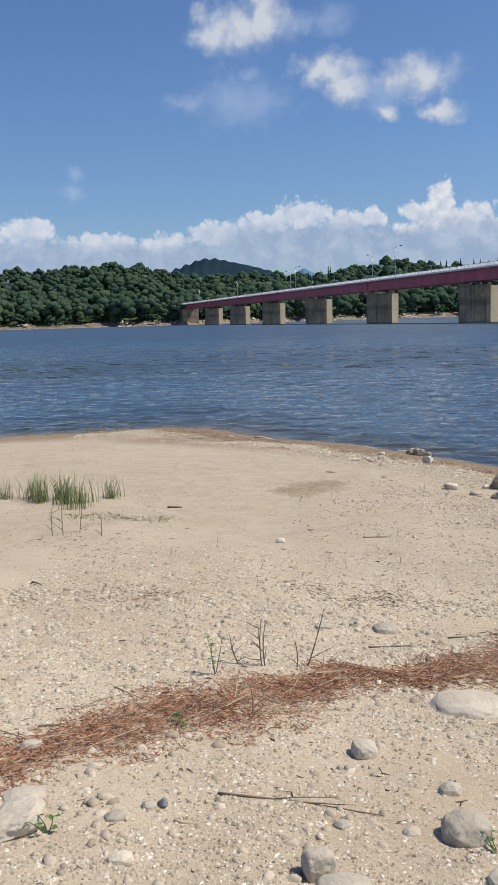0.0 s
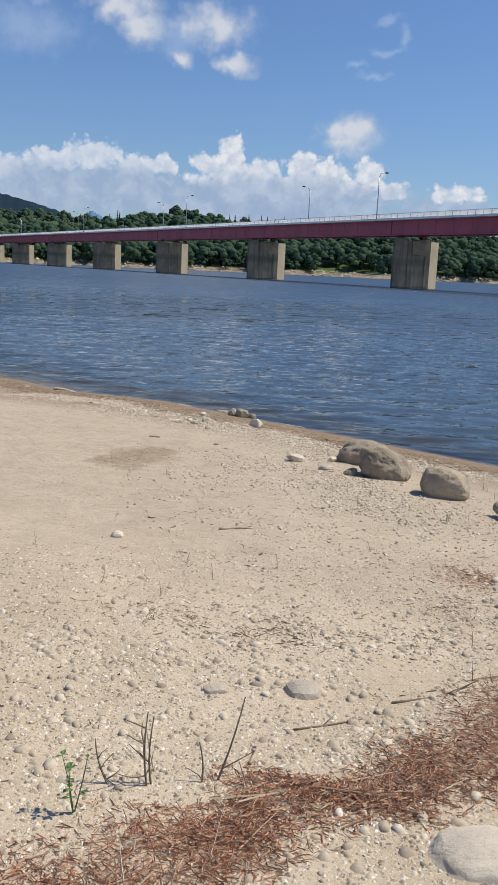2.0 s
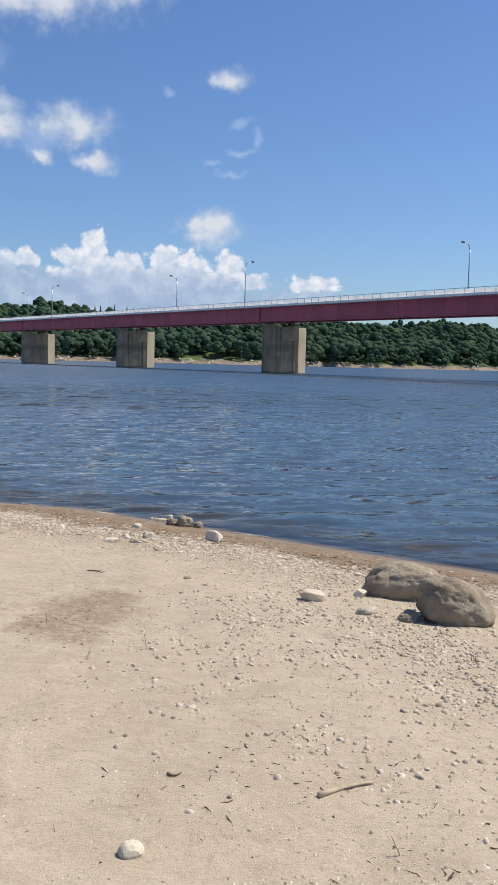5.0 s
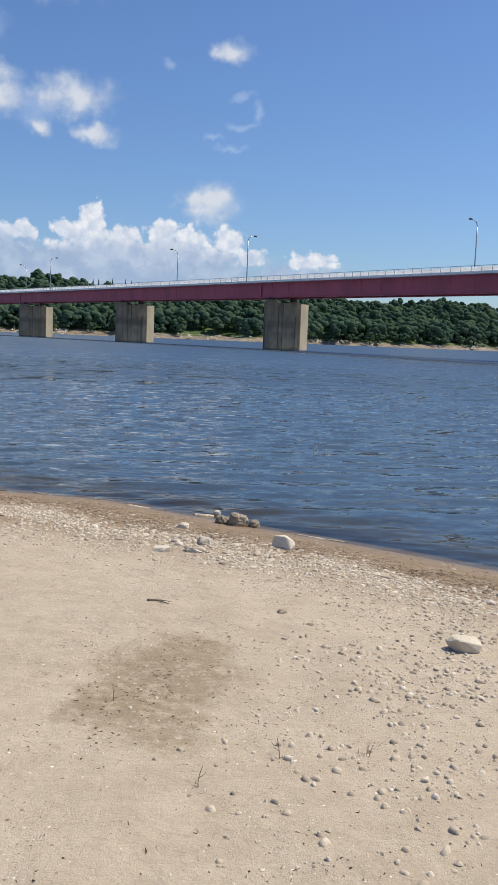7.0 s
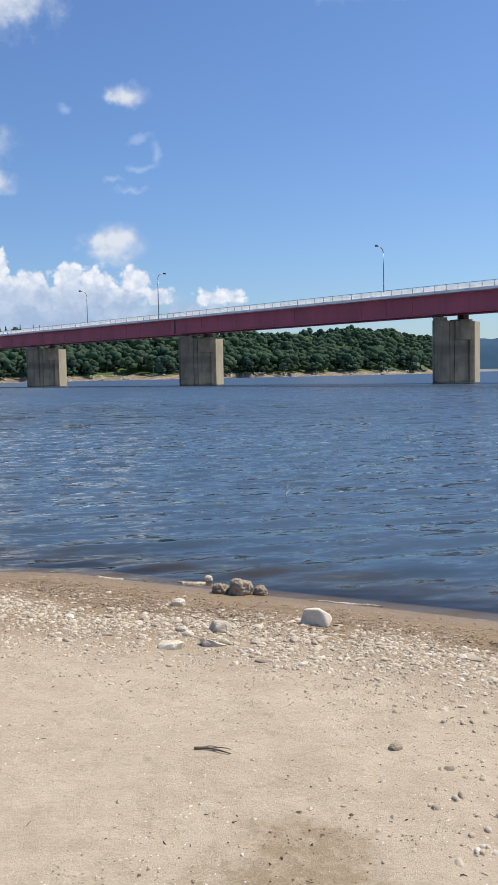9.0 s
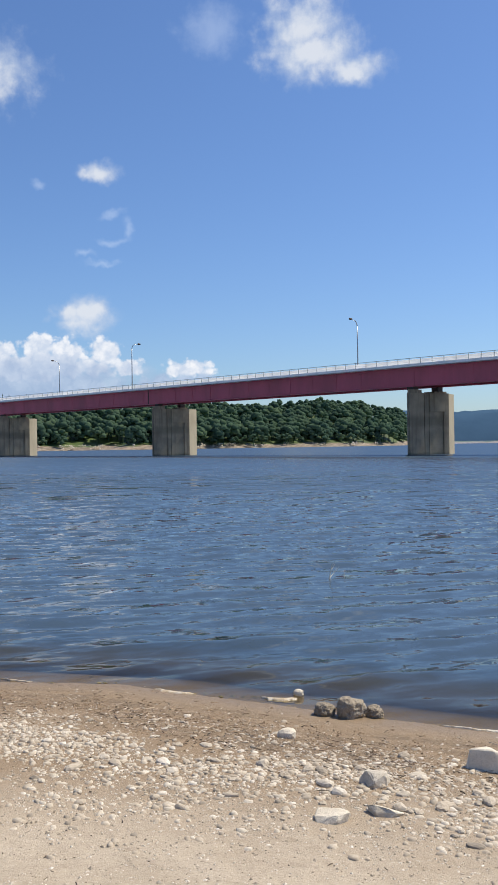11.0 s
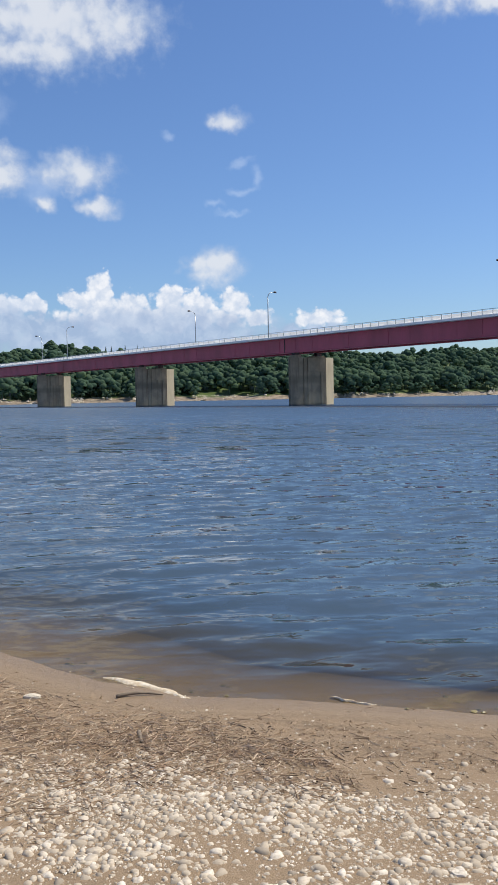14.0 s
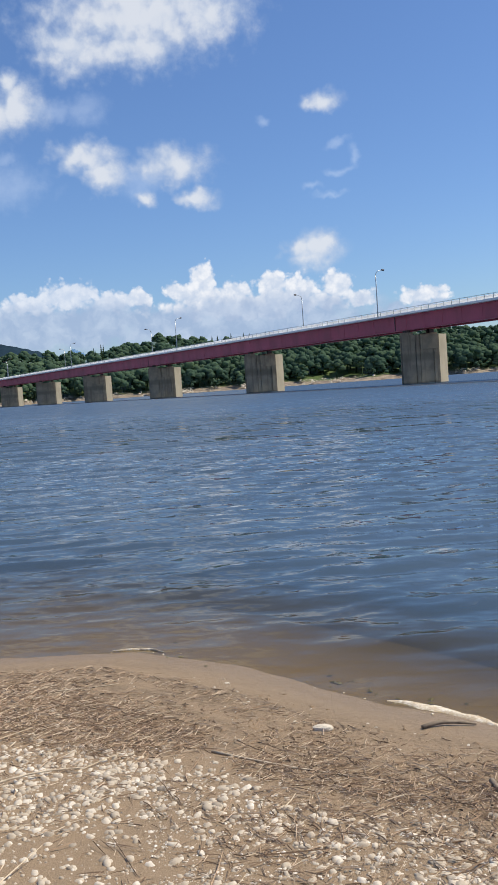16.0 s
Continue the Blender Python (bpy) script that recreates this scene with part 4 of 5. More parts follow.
rock("angular grey stone half buried in sand", 0.12, 0.44, (0.21, 0.16, 0.105), 25, GREY_STONE, 22, 0.2, 0.3, 0.32, lean=(0.2, 0))
rock("small pale stone pressed in the sand", 0.485, 0.29, (0.085, 0.06, 0.06), 5, PALE_STONE, 23, 0.15, 0.35, 0.45, base=ICO2)
rock("small pale stone pressed in the sand", 1.60, 0.24, (0.1, 0.1, 0.08), 5, PALE_STONE, 24, 0.15, 0.2, 0.45, base=ICO2)
rock("small grey stone on the sand", 0.53, 0.60, (0.055, 0.05, 0.05), 5, GREY_STONE, 25, 0.15, 0.35, 0.45, base=ICO2)
rock("dark chip of stone on the sand", 0.575, 0.615, (0.04, 0.05, 0.045), 35, DARK_STONE, 26, 0.05, 0.2, 0.2, base=facets(26))
rock("pale grey stone on the sand", 1.565, 0.80, (0.085, 0.075, 0.075), 5, GREY_STONE, 27, 0.15, 0.2, 0.45, base=ICO2)
rock("grey stone under the litter", 0.03, 1.03, (0.1, 0.08, 0.075), 5, GREY_STONE, 28, 0.15, 0.3, 0.45, base=ICO2)
rock("faint grey stone sunk in the sand", 0.10, 0.66, (0.16, 0.12, 0.06), 12, GREY_STONE, 29, 0.12, 0.3, 0.45, base=ICO2)
rock("grey stone sunk in the sand", 0.43, 0.52, (0.08, 0.06, 0.05), 22, GREY_STONE, 30, 0.15, 0.3, 0.45, base=ICO2)
rock("small tan stone on the sand", 1.38, 0.52, (0.07, 0.06, 0.05), 22, GREY_STONE, 31, 0.15, 0.3, 0.45, base=ICO2)
rock("small tan stone on the sand", 1.16, 0.55, (0.06, 0.055, 0.055), 52, GREY_STONE, 32, 0.15, 0.3, 0.45, base=ICO2)
rock("smooth white stone on open sand", 1.08, 5.24, (0.085, 0.07, 0.06), 0, PALE_STONE, 33, 0.1, 0.1, 0.25, base=ICO2)
rock("pale sunken stone among gravel", 1.62, 2.75, (0.16, 0.14, 0.08), 0, GREY_STONE, 34, 0.12, 0.3, 0.35, base=ICO2)
rock("flat grey stone among gravel", 1.27, 2.80, (0.12, 0.08, 0.05), 10, GREY_STONE, 35, 0.12, 0.3, 0.3, base=ICO2)
rock("white slab of stone on wet sand", 0.35, 15.40, (0.11, 0.055, 0.045), -25, PALE_STONE, 36, 0.12, 0.25, 0.3, base=ICO2)
rock("yellowish weedy stone by the foam", 3.62, 13.28, (0.08, 0.07, 0.06), -25, PALE_STONE, 37, 0.2, 0.25, 0.3, base=ICO2, water_level=0.0)
rock("round pale stone at the gravel's edge", 2.95, 12.36, (0.12, 0.10, 0.09), -25, PALE_STONE, 38, 0.15, 0.2, 0.3, base=ICO2)
rock("dark flat chunk of bark on the sand", 2.86, 3.22, (0.13, 0.07, 0.06), -20, plain("dark_bark", (0.10, 0.075, 0.055), (0.05, 0.04, 0.03), 0.9, 30), 40, 0.2, 0.3, 0.2, "bark_chunk", base=ICO2)
rock("small pale stone in the russet patch", 3.30, 4.22, (0.075, 0.05, 0.05), 10, PALE_STONE, 41, 0.12, 0.2, 0.3, base=ICO2)
rock("dark brown stone above the gravel", 2.52, 9.15, (0.07, 0.05, 0.04), 5, BOULDER, 39, 0.15, 0.2, 0.3, base=ICO2)

rng = np.random.default_rng(11)


def dome(sides, rings, crown):
    """The part of a small stone that shows above the ground: rings of the given radius and height, and a crown."""
    v = [(r * math.cos(2 * math.pi * (k + 0.5 * j) / sides), r * math.sin(2 * math.pi * (k + 0.5 * j) / sides), z) for j, (r, z) in enumerate(rings) for k in range(sides)]
    f = []
    for j in range(len(rings) - 1):
        o = j * sides
        for k in range(sides):
            f += [(o + k, o + (k + 1) % sides, o + sides + k), (o + (k + 1) % sides, o + sides + (k + 1) % sides, o + sides + k)]
    o = (len(rings) - 1) * sides
    f += [(o + k, o + (k + 1) % sides, len(v)) for k in range(sides)]
    return np.array(v + [(0, 0, crown)]), np.array(f)


DOME = dome(6, ((1.0, -0.35), (0.70, 0.58)), 0.72)
PEBBLE_SHAPES = [DOME[0] * (1 + rng.normal(0, 0.18, (len(DOME[0]), 1))) * (1 + rng.normal(0, 0.12, (1, 3))) for k in range(14)]
CHIP = dome(5, ((1.0, -0.25),), 0.7)
GRIT_SHAPES = [CHIP[0] * (1 + rng.normal(0, 0.2, (len(CHIP[0]), 1))) * (1 + rng.normal(0, 0.12, (1, 3))) for k in range(10)]


def clumpy(x, y, scale, seed):
    return np.array([noise.fractal(Vector((a * scale + seed, b * scale, seed * 0.7)), 0.9, 2.0, 3) for a, b in zip(x, y)])


def scatter(name, label, category, mat, x, y, width, shapes, faces, flat=0.6, sunk=0.25, smooth=True, lift=0.0):
    """Many small pieces as one object: stones of the given widths lying on the ground."""
    n = len(x)
    pick = rng.integers(len(shapes), size=n)
    v = np.array(shapes)[pick] * (width / 2)[:, None, None]
    v = v * np.stack([rng.uniform(0.8, 1.3, n), rng.uniform(0.65, 1.0, n), rng.uniform(flat * 0.7, flat * 1.3, n)], 1)[:, None, :]
    a = rng.uniform(0, 6.28, n)
    c, s = np.cos(a)[:, None], np.sin(a)[:, None]
    z = ground_z(x, y)
    p = np.stack([v[..., 0] * c - v[..., 1] * s + x[:, None], v[..., 0] * s + v[..., 1] * c + y[:, None], v[..., 2] + (z + lift + width * flat * (0.5 - sunk))[:, None]], 2)
    k = p.shape[1]
    f = (faces[None] + (np.arange(n) * k)[:, None, None]).reshape(-1, 3)
    ob = new(name, mesh_of(name, p.reshape(-1, 3), f, mat, smooth))
    return tagged(ob, label, category, kind="stuff")


def field(count, x0, x1, y0, y1, keep, clump=None):
    """Random points of a rectangle kept by a chance from 0 to 1, thinned in clumps of the given scale, seed, base and swing."""
    x, y = rng.uniform(x0, x1, count), rng.uniform(y0, y1, count)
    ok = rng.uniform(0, 1, count) < keep(x, y)
    x, y = x[ok], y[ok]
    if clump:
        scale, seed, base, swing = clump
        ok = rng.uniform(0, 1, len(x)) < np.clip(base + swing * clumpy(x, y, scale, seed), 0.03, 1)
        x, y = x[ok], y[ok]
    return x, y


def sizes(n, small, large, power=2.2):
    return small + (large - small) * rng.uniform(0, 1, n) ** power


def bank_chance(x, y, mid=1.42, sd=0.42):
    """The pebble bank lies a little above the water, higher up on the spit."""
    s = inland(x, y)
    off = s - mid - 0.75 * np.clip((y - 13.0) / 1.5, 0, 1)
    # it spreads further inland towards the spit
    return np.exp(-(off / np.where(off > 0, sd * np.interp(y, (10.6, 12.4), (1.0, 2.1)), sd)) ** 2)


# fine grit where the walk begins
x, y = field(150000, -0.7, 3.6, -0.3, 5.0, lambda x, y: (np.abs(x - 0.9) < 0.75 + 0.42 * (y + 1.2)) * np.interp(y, (2.2, 5.0), (1.0, 0.35)), (1.6, 3, 0.8, 0.9))
scatter("grit", "fine pale grit and gravel strewn over sand", "gravel", GRIT, x, y, sizes(len(x), 0.005, 0.022, 3.0), GRIT_SHAPES, CHIP[1], 0.58, 0.32, smooth=False)
# larger gravel stones pressed among the grit
x, y = field(9000, -0.6, 3.4, -0.2, 4.6, lambda x, y: np.interp(y, (2.5, 4.6), (1.0, 0.4)), (1.5, 33, 0.5, 1.2))
scatter("gravel_stones", "pale and tan stones pressed in the grit", "gravel", PEBBLES, x, y, sizes(len(x), 0.012, 0.050, 4.0), PEBBLE_SHAPES, DOME[1], 0.55, 0.34)
# fine grit over the lower beach
x, y = field(90000, -0.9, 3.8, 5.0, 11.2, lambda x, y: (inland(x, y) > 1.6) * (np.abs(x - 1.2) < 1.5 + 0.12 * (y - 5)) * 0.8, (1.8, 63, 0.35, 1.3))
scatter("beach_grit", "fine pale grit strewn over the lower beach", "gravel", GRIT, x, y, sizes(len(x), 0.004, 0.014, 3.0), GRIT_SHAPES, CHIP[1], 0.5, 0.3, smooth=False)
# stony line above the litter
x, y = field(17000, -1.5, 4.2, 1.9, 4.8, lambda x, y: np.exp(-((y - 3.05 - 0.12 * x) / 0.5) ** 2), (1.3, 9, 0.6, 1.4))
scatter("stony_line", "grey and brown stones along an old waterline", "gravel", PEBBLES, x, y, sizes(len(x), 0.008, 0.046, 3.4), PEBBLE_SHAPES, DOME[1], 0.45, 0.34, smooth=True)
# gravel by the boulders
x, y = field(70000, 1.2, 6.0, 4.0, 9.8, lambda x, y: (inland(x, y) > 0.9) * np.exp(-((x - 3.3 - 0.1 * (y - 7)) / 1.1) ** 2 - ((y - 7.0) / 1.7) ** 2), (1.1, 5, 0.7, 1.2))
scatter("boulder_gravel", "loose pale gravel around the boulders", "gravel", PEBBLES, x, y, sizes(len(x), 0.006, 0.038, 3.6), PEBBLE_SHAPES, DOME[1], 0.6, 0.32, smooth=True)
# pebble bank along the waterline
x, y = field(210000, 0.2, 6.4, 7.5, 15.6, lambda x, y: bank_chance(x, y, 1.5, 0.52) * np.interp(y, (12.5, 13.5), (1.0, 0.6)), (1.5, 7, 0.78, 1.1))
scatter("pebble_bank", "bank of pale pebbles along the waterline", "pebbles", PEBBLES, x, y, sizes(len(x), 0.005, 0.048, 4.8), PEBBLE_SHAPES, DOME[1], 0.5, 0.46, smooth=True)
x, y = field(44000, -2.6, 0.6, 12.8, 16.2, lambda x, y: bank_chance(x, y, 1.55, 0.6), (1.4, 8, 0.55, 1.0))
scatter("spit_pebbles", "pale pebbles over the damp spit", "pebbles", PEBBLES, x, y, sizes(len(x), 0.005, 0.040, 3.8), PEBBLE_SHAPES, DOME[1], 0.55, 0.46, smooth=True)


def below_straw(x, y):
    """Distance down the spit from the edge of its straw."""
    return (14.85 - 0.74 * x - y) / 1.24


x, y = field(42000, -2.0, 1.3, 13.0, 16.2, lambda x, y: np.clip(below_straw(x, y) / 0.12, 0, 1) * np.exp(-(np.clip(below_straw(x, y) - 0.3, 0, 9) / 0.45) ** 2) * (inland(x, y) > 0.8), (2.2, 14, 0.5, 1.4))
scatter("spit_gravel", "pale flat pebbles below the straw on the spit", "pebbles", PEBBLES, x, y, sizes(len(x), 0.005, 0.042, 3.6), PEBBLE_SHAPES, DOME[1], 0.5, 0.44, smooth=True)
# fine gravel between the pebbles
x, y = field(190000, -0.6, 6.0, 7.8, 15.4, lambda x, y: bank_chance(x, y, 1.6, 0.75), (1.5, 7, 0.85, 1.1))
scatter("bank_grit", "fine pale gravel between the shore pebbles", "gravel", GRIT, x, y, sizes(len(x), 0.004, 0.018, 2.6), GRIT_SHAPES, CHIP[1], 0.6, 0.3, smooth=False)
# crumbs of damp soil between water and pebbles
x, y = field(120000, -2.0, 7.0, 7.5, 16.2, lambda x, y: np.exp(-((inland(x, y) - 0.85) / 0.38) ** 2), (2.6, 17, 0.45, 1.6))
scatter("soil_crumbs", "crumbs of damp brown soil above the waterline", "soil", DAMP_SOIL, x, y, sizes(len(x), 0.008, 0.040, 4), GRIT_SHAPES, CHIP[1], 0.5, 0.35, smooth=False)
x, y = field(16000, 0.2, 3.0, 6.4, 10.2, lambda x, y: np.exp(-((0.5 * (x - 1.5) + 0.87 * (y - 8.2)) / 0.8) ** 2 - ((0.87 * (x - 1.5) - 0.5 * (y - 8.2)) / 0.34) ** 2), (2.4, 71, 0.3, 1.7))
scatter("patch_crumbs", "crumbs of brown silt on a damp patch", "soil", DAMP_SOIL, x, y, sizes(len(x), 0.004, 0.018, 3), GRIT_SHAPES, CHIP[1], 0.5, 0.3, smooth=False)
x, y = field(2200, 1.2, 6.0, 8.0, 12.8, lambda x, y: bank_chance(x, y, 1.5, 0.34))
scatter("cobbles", "larger pale stones in the pebble bank", "pebbles", PEBBLES, x, y, sizes(len(x), 0.035, 0.085, 4.0), [ICO2[0] * (1 + rng.normal(0, 0.05, (len(ICO2[0]), 1))) * (1 + 0.16 * np.sin(3 * ICO2[0][:, :1] + k)) for k in range(6)], ICO2[1], 0.45, 0.36, smooth=False)
# stray stones over the open sand
x, y = field(46000, -4.0, 7.0, -0.5, 16.5, lambda x, y: (inland(x, y) > 0.25) * 1.0, (0.8, 12, 0.4, 0.9))
scatter("stray_pebbles", "stray pebbles over the open sand", "pebbles", PEBBLES, x, y, sizes(len(x), 0.005, 0.026, 5), GRIT_SHAPES, CHIP[1], 0.6, 0.3, smooth=False)


# rubble at the foot of the far bank
azs = rng.uniform(-24, 40.4, 4200)
reach = np.array([shore_distance(a) for a in azs]) + rng.uniform(-0.5, 10.5, len(azs)) ** 1.0
keep = rng.uniform(0, 1, len(azs)) < np.clip(0.55 + 1.1 * clumpy(azs, azs * 0, 0.7, 5), 0.08, 1)
azs, reach = np.radians(azs[keep]), reach[keep]
scatter("bank_rubble", "pale broken rocks along the far waterline", "rocks", GREY_STONE, reach * np.sin(azs), reach * np.cos(azs), sizes(len(azs), 0.5, 2.4, 2.4), GRIT_SHAPES, CHIP[1], 0.75, 0.3, smooth=False)


# ---- driftwood, litter and plants ----
def litter_material(name, colours, rough=0.85, dirt=0.35):
    m, n, s = material(name, rough)
    ramp = n.add("ShaderNodeValToRGB")
    n.put(ramp.inputs[0], island(n))
    while len(ramp.color_ramp.elements) < len(colours):
        ramp.color_ramp.elements.new(0.5)
    for k, (e, c) in enumerate(zip(ramp.color_ramp.elements, colours)):
        e.position, e.color = k / (len(colours) - 1), (*c, 1)
    n.put(s.inputs["Base Color"], n.mix(n.step(n.noise(place(n), 120, 3), 0.4, 0.7, 0, dirt), ramp.outputs[0], (0.09, 0.06, 0.04)))
    return m


def blade_material(name, colours, rough):
    m = litter_material(name, colours, rough, 0.08)
    n, s = Nodes(m.node_tree), m.node_tree.nodes["Principled BSDF"]
    thin = n.add("ShaderNodeBsdfTranslucent")
    n.put(thin.inputs[0], s.inputs["Base Color"].links[0].from_socket)
    both = n.add("ShaderNodeMixShader")
    both.inputs[0].default_value = 0.45
    n.put(both.inputs[1], s.outputs[0])
    n.put(both.inputs[2], thin.outputs[0])
    n.put(m.node_tree.nodes["Material Output"].inputs[0], both.outputs[0])
    return m


RUSSET = litter_material("russet_litter", ((0.17, 0.07, 0.038), (0.30, 0.13, 0.073), (0.42, 0.195, 0.11), (0.50, 0.27, 0.165), (0.60, 0.43, 0.29)))
STRAW = litter_material("straw_litter", ((0.17, 0.11, 0.065), (0.30, 0.20, 0.12), (0.42, 0.30, 0.19), (0.53, 0.43, 0.30), (0.66, 0.55, 0.40)))
DARK_BITS = litter_material("dark_litter", ((0.05, 0.035, 0.025), (0.10, 0.075, 0.05), (0.16, 0.115, 0.08)))
BROWN_BITS = litter_material("brown_litter", ((0.10, 0.07, 0.045), (0.20, 0.135, 0.085), (0.31, 0.22, 0.145), (0.40, 0.31, 0.21)))
SPIT_STRAW = litter_material("spit_straw", ((0.15, 0.095, 0.055), (0.27, 0.18, 0.11), (0.36, 0.25, 0.16), (0.46, 0.35, 0.24), (0.62, 0.51, 0.37)))
GREEN = blade_material("green_blades", ((0.15, 0.24, 0.08), (0.22, 0.32, 0.11), (0.29, 0.38, 0.15), (0.38, 0.43, 0.21), (0.52, 0.48, 0.30)), 0.55)
DRY_STEM = plain("dry_stem", (0.24, 0.19, 0.135), (0.13, 0.10, 0.07), 0.85, 20)
BLEACHED = plain("bleached_stem", (0.50, 0.42, 0.31), (0.34, 0.27, 0.19), 0.8, 25)
LEAF = plain("seedling_leaf", (0.10, 0.19, 0.045), (0.055, 0.12, 0.03), 0.5, 40)


def straws(name, label, mat, x, y, length, width, lift, tilt=0.12, heading=None, category="litter"):
    """Short stalks lying about, each a slender four-sided splinter."""
    n = len(x)
    a = rng.uniform(0, 6.28, n) if heading is None else heading + rng.normal(0, 0.6, n)
    t = rng.normal(0, tilt, n)
    d = np.stack([np.cos(a) * np.cos(t), np.sin(a) * np.cos(t), np.sin(t)], 1) * (length / 2)[:, None]
    side = np.stack([-np.sin(a), np.cos(a), np.zeros(n)], 1) * (width / 2)[:, None]
    up = np.array([0, 0, 1.0]) * (width * 0.8)[:, None]
    c = np.stack([x, y, ground_z(x, y) + lift], 1)
    bend = side * rng.normal(0, 1.5, n)[:, None]
    p = np.stack([c - d + side, c - d - side, c - d + up, c + bend + side, c + bend - side, c + bend + up, c + d + side * 0.5, c + d - side * 0.5, c + d + up * 0.5], 1)
    f = np.array([(0, 1, 4, 3), (1, 2, 5, 4), (2, 0, 3, 5), (3, 4, 7, 6), (4, 5, 8, 7), (5, 3, 6, 8)])
    faces = (f[None] + (np.arange(n) * 9)[:, None, None]).reshape(-1, 4)
    return tagged(new(name, mesh_of(name, p.reshape(-1, 3), faces, mat)), label, category, kind="stuff")


BAND = [(-1.6, 0.35), (-0.6, 0.72), (-0.05, 0.97), (0.3, 1.2), (0.6, 1.45), (0.95, 1.7), (1.25, 1.86), (1.65, 1.98), (2.05, 2.2), (2.6, 2.5), (3.2, 2.95), (3.6, 3.4)]
HALF = (0.18, 0.2, 0.17, 0.2, 0.25, 0.25, 0.22, 0.2, 0.22, 0.25, 0.25, 0.15)


def along_band(count, spread=0.5):
    u = rng.uniform(0, len(BAND) - 1.001, count)
    i = u.astype(int)
    k = u - i
    b = np.array(BAND)
    p = b[i] * (1 - k)[:, None] + b[i + 1] * k[:, None]
    h = np.interp(u, range(len(BAND)), HALF)
    off = np.clip(rng.normal(0, spread, count), -1.25, 1.25)
    wave = np.array([0.5 + 1.3 * noise.noise(Vector((q * 1.7, 3.3, 0.7))) for q in u])
    h = h * np.clip(0.75 + 0.5 * wave, 0.4, 1.3)
    bow = 0.05 * np.sin(u * 2.3) + 0.03 * np.sin(u * 5.1 + 1)
    return p[:, 0] + off * h * 0.45, p[:, 1] - off * h * 0.9 + bow, np.clip(1 - np.abs(off), 0, 1)


x, y, heap = along_band(19000, 0.58)
straws("russet_litter", "drift line of russet twigs and needles", RUSSET, x, y, sizes(len(x), 0.012, 0.065, 1.5), sizes(len(x), 0.0015, 0.0042, 1.3), heap * rng.uniform(0.0, 0.030, len(x)) + 0.002, 0.25)
x, y, heap = along_band(3200, 0.7)
straws("pale_litter", "pale bits of bark and straw in the drift line", STRAW, x, y, sizes(len(x), 0.010, 0.06, 2), sizes(len(x), 0.002, 0.005), heap * rng.uniform(0.01, 0.034, len(x)) + 0.002, 0.2)
x, y, heap = along_band(120, 0.8)
straws("drift_twigs", "brown twigs on the drift line", STRAW, x, y, sizes(len(x), 0.06, 0.30, 1.8), sizes(len(x), 0.0025, 0.006), heap * 0.028 + 0.004, 0.08, 0.45)
x, y = field(26000, 2.4, 4.4, 3.0, 5.0, lambda x, y: np.exp(-((x - 3.28) / 0.24) ** 2 - ((y - 4.29) / 0.24) ** 2), (2.5, 2, 0.8, 1.5))
straws("russet_patch", "patch of russet litter on the sand", RUSSET, x, y, sizes(len(x), 0.01, 0.05), sizes(len(x), 0.0015, 0.004), rng.uniform(0, 0.012, len(x)), 0.2)
x, y = field(5200, -2.0, 4.2, -0.2, 6.0, lambda x, y: np.ones(len(x)), (1.1, 21, 0.3, 1.1))
straws("dark_bits", "dark broken twigs and bark over the sand", DARK_BITS, x, y, sizes(len(x), 0.008, 0.05, 3), sizes(len(x), 0.002, 0.006), np.full(len(x), 0.002), 0.15)
x, y = field(5200, -2.5, 4.6, 6.0, 12.6, lambda x, y: (inland(x, y) > 0.5) * 1.0, (1.4, 27, 0.3, 1.3))
straws("dark_specks", "dark specks of twig and bark over the sand", DARK_BITS, x, y, sizes(len(x), 0.005, 0.028, 3), sizes(len(x), 0.002, 0.005), np.full(len(x), 0.002), 0.2)
x, y = field(40000, -2.2, 7.0, 7.5, 16.6, lambda x, y: np.exp(-((inland(x, y) - 1.0) / 0.36) ** 2), (1.9, 47, 0.4, 1.4))
straws("shore_twigs", "dark broken twigs and bark above the waterline", DARK_BITS, x, y, sizes(len(x), 0.008, 0.06, 2.6), sizes(len(x), 0.002, 0.007), rng.uniform(0.001, 0.010, len(x)), 0.12)
x, y = field(36000, -1.8, 4.4, 2.0, 4.8, lambda x, y: np.exp(-((y - 3.3 - 0.14 * x - 0.12 * np.sin(2.1 * x)) / 0.22) ** 2), (1.6, 23, 0.6, 1.4))
straws("old_drift_line", "thin brown line of old twigs across the sand", BROWN_BITS, x, y, sizes(len(x), 0.010, 0.065, 3.0), sizes(len(x), 0.002, 0.0055), rng.uniform(0.001, 0.008, len(x)), 0.15)
x, y = field(110000, -2.6, 1.4, 13.4, 17.2, lambda x, y: (inland(x, y) > 0.42) * np.exp(-((inland(x, y) - 1.3) / 0.62) ** 2) * np.where(below_straw(x, y) > 0.1, 0.4, 1.0), (1.5, 31, 0.7, 1.3))
straws("straw_litter", "grey-brown reed straw washed up on the spit", SPIT_STRAW, x, y, sizes(len(x), 0.012, 0.10, 2.2), sizes(len(x), 0.002, 0.0045), rng.uniform(0.001, 0.012, len(x)), 0.08)
x, y = field(66000, 0.6, 8.0, 6.0, 15.2, lambda x, y: np.exp(-((inland(x, y) - 0.85) / 0.34) ** 2), (1.3, 41, 0.8, 1.2))
straws("shore_straw", "thin brown straw line above the water", SPIT_STRAW, x, y, sizes(len(x), 0.012, 0.09, 2.2), sizes(len(x), 0.002, 0.0045), rng.uniform(0.001, 0.010, len(x)), 0.08)


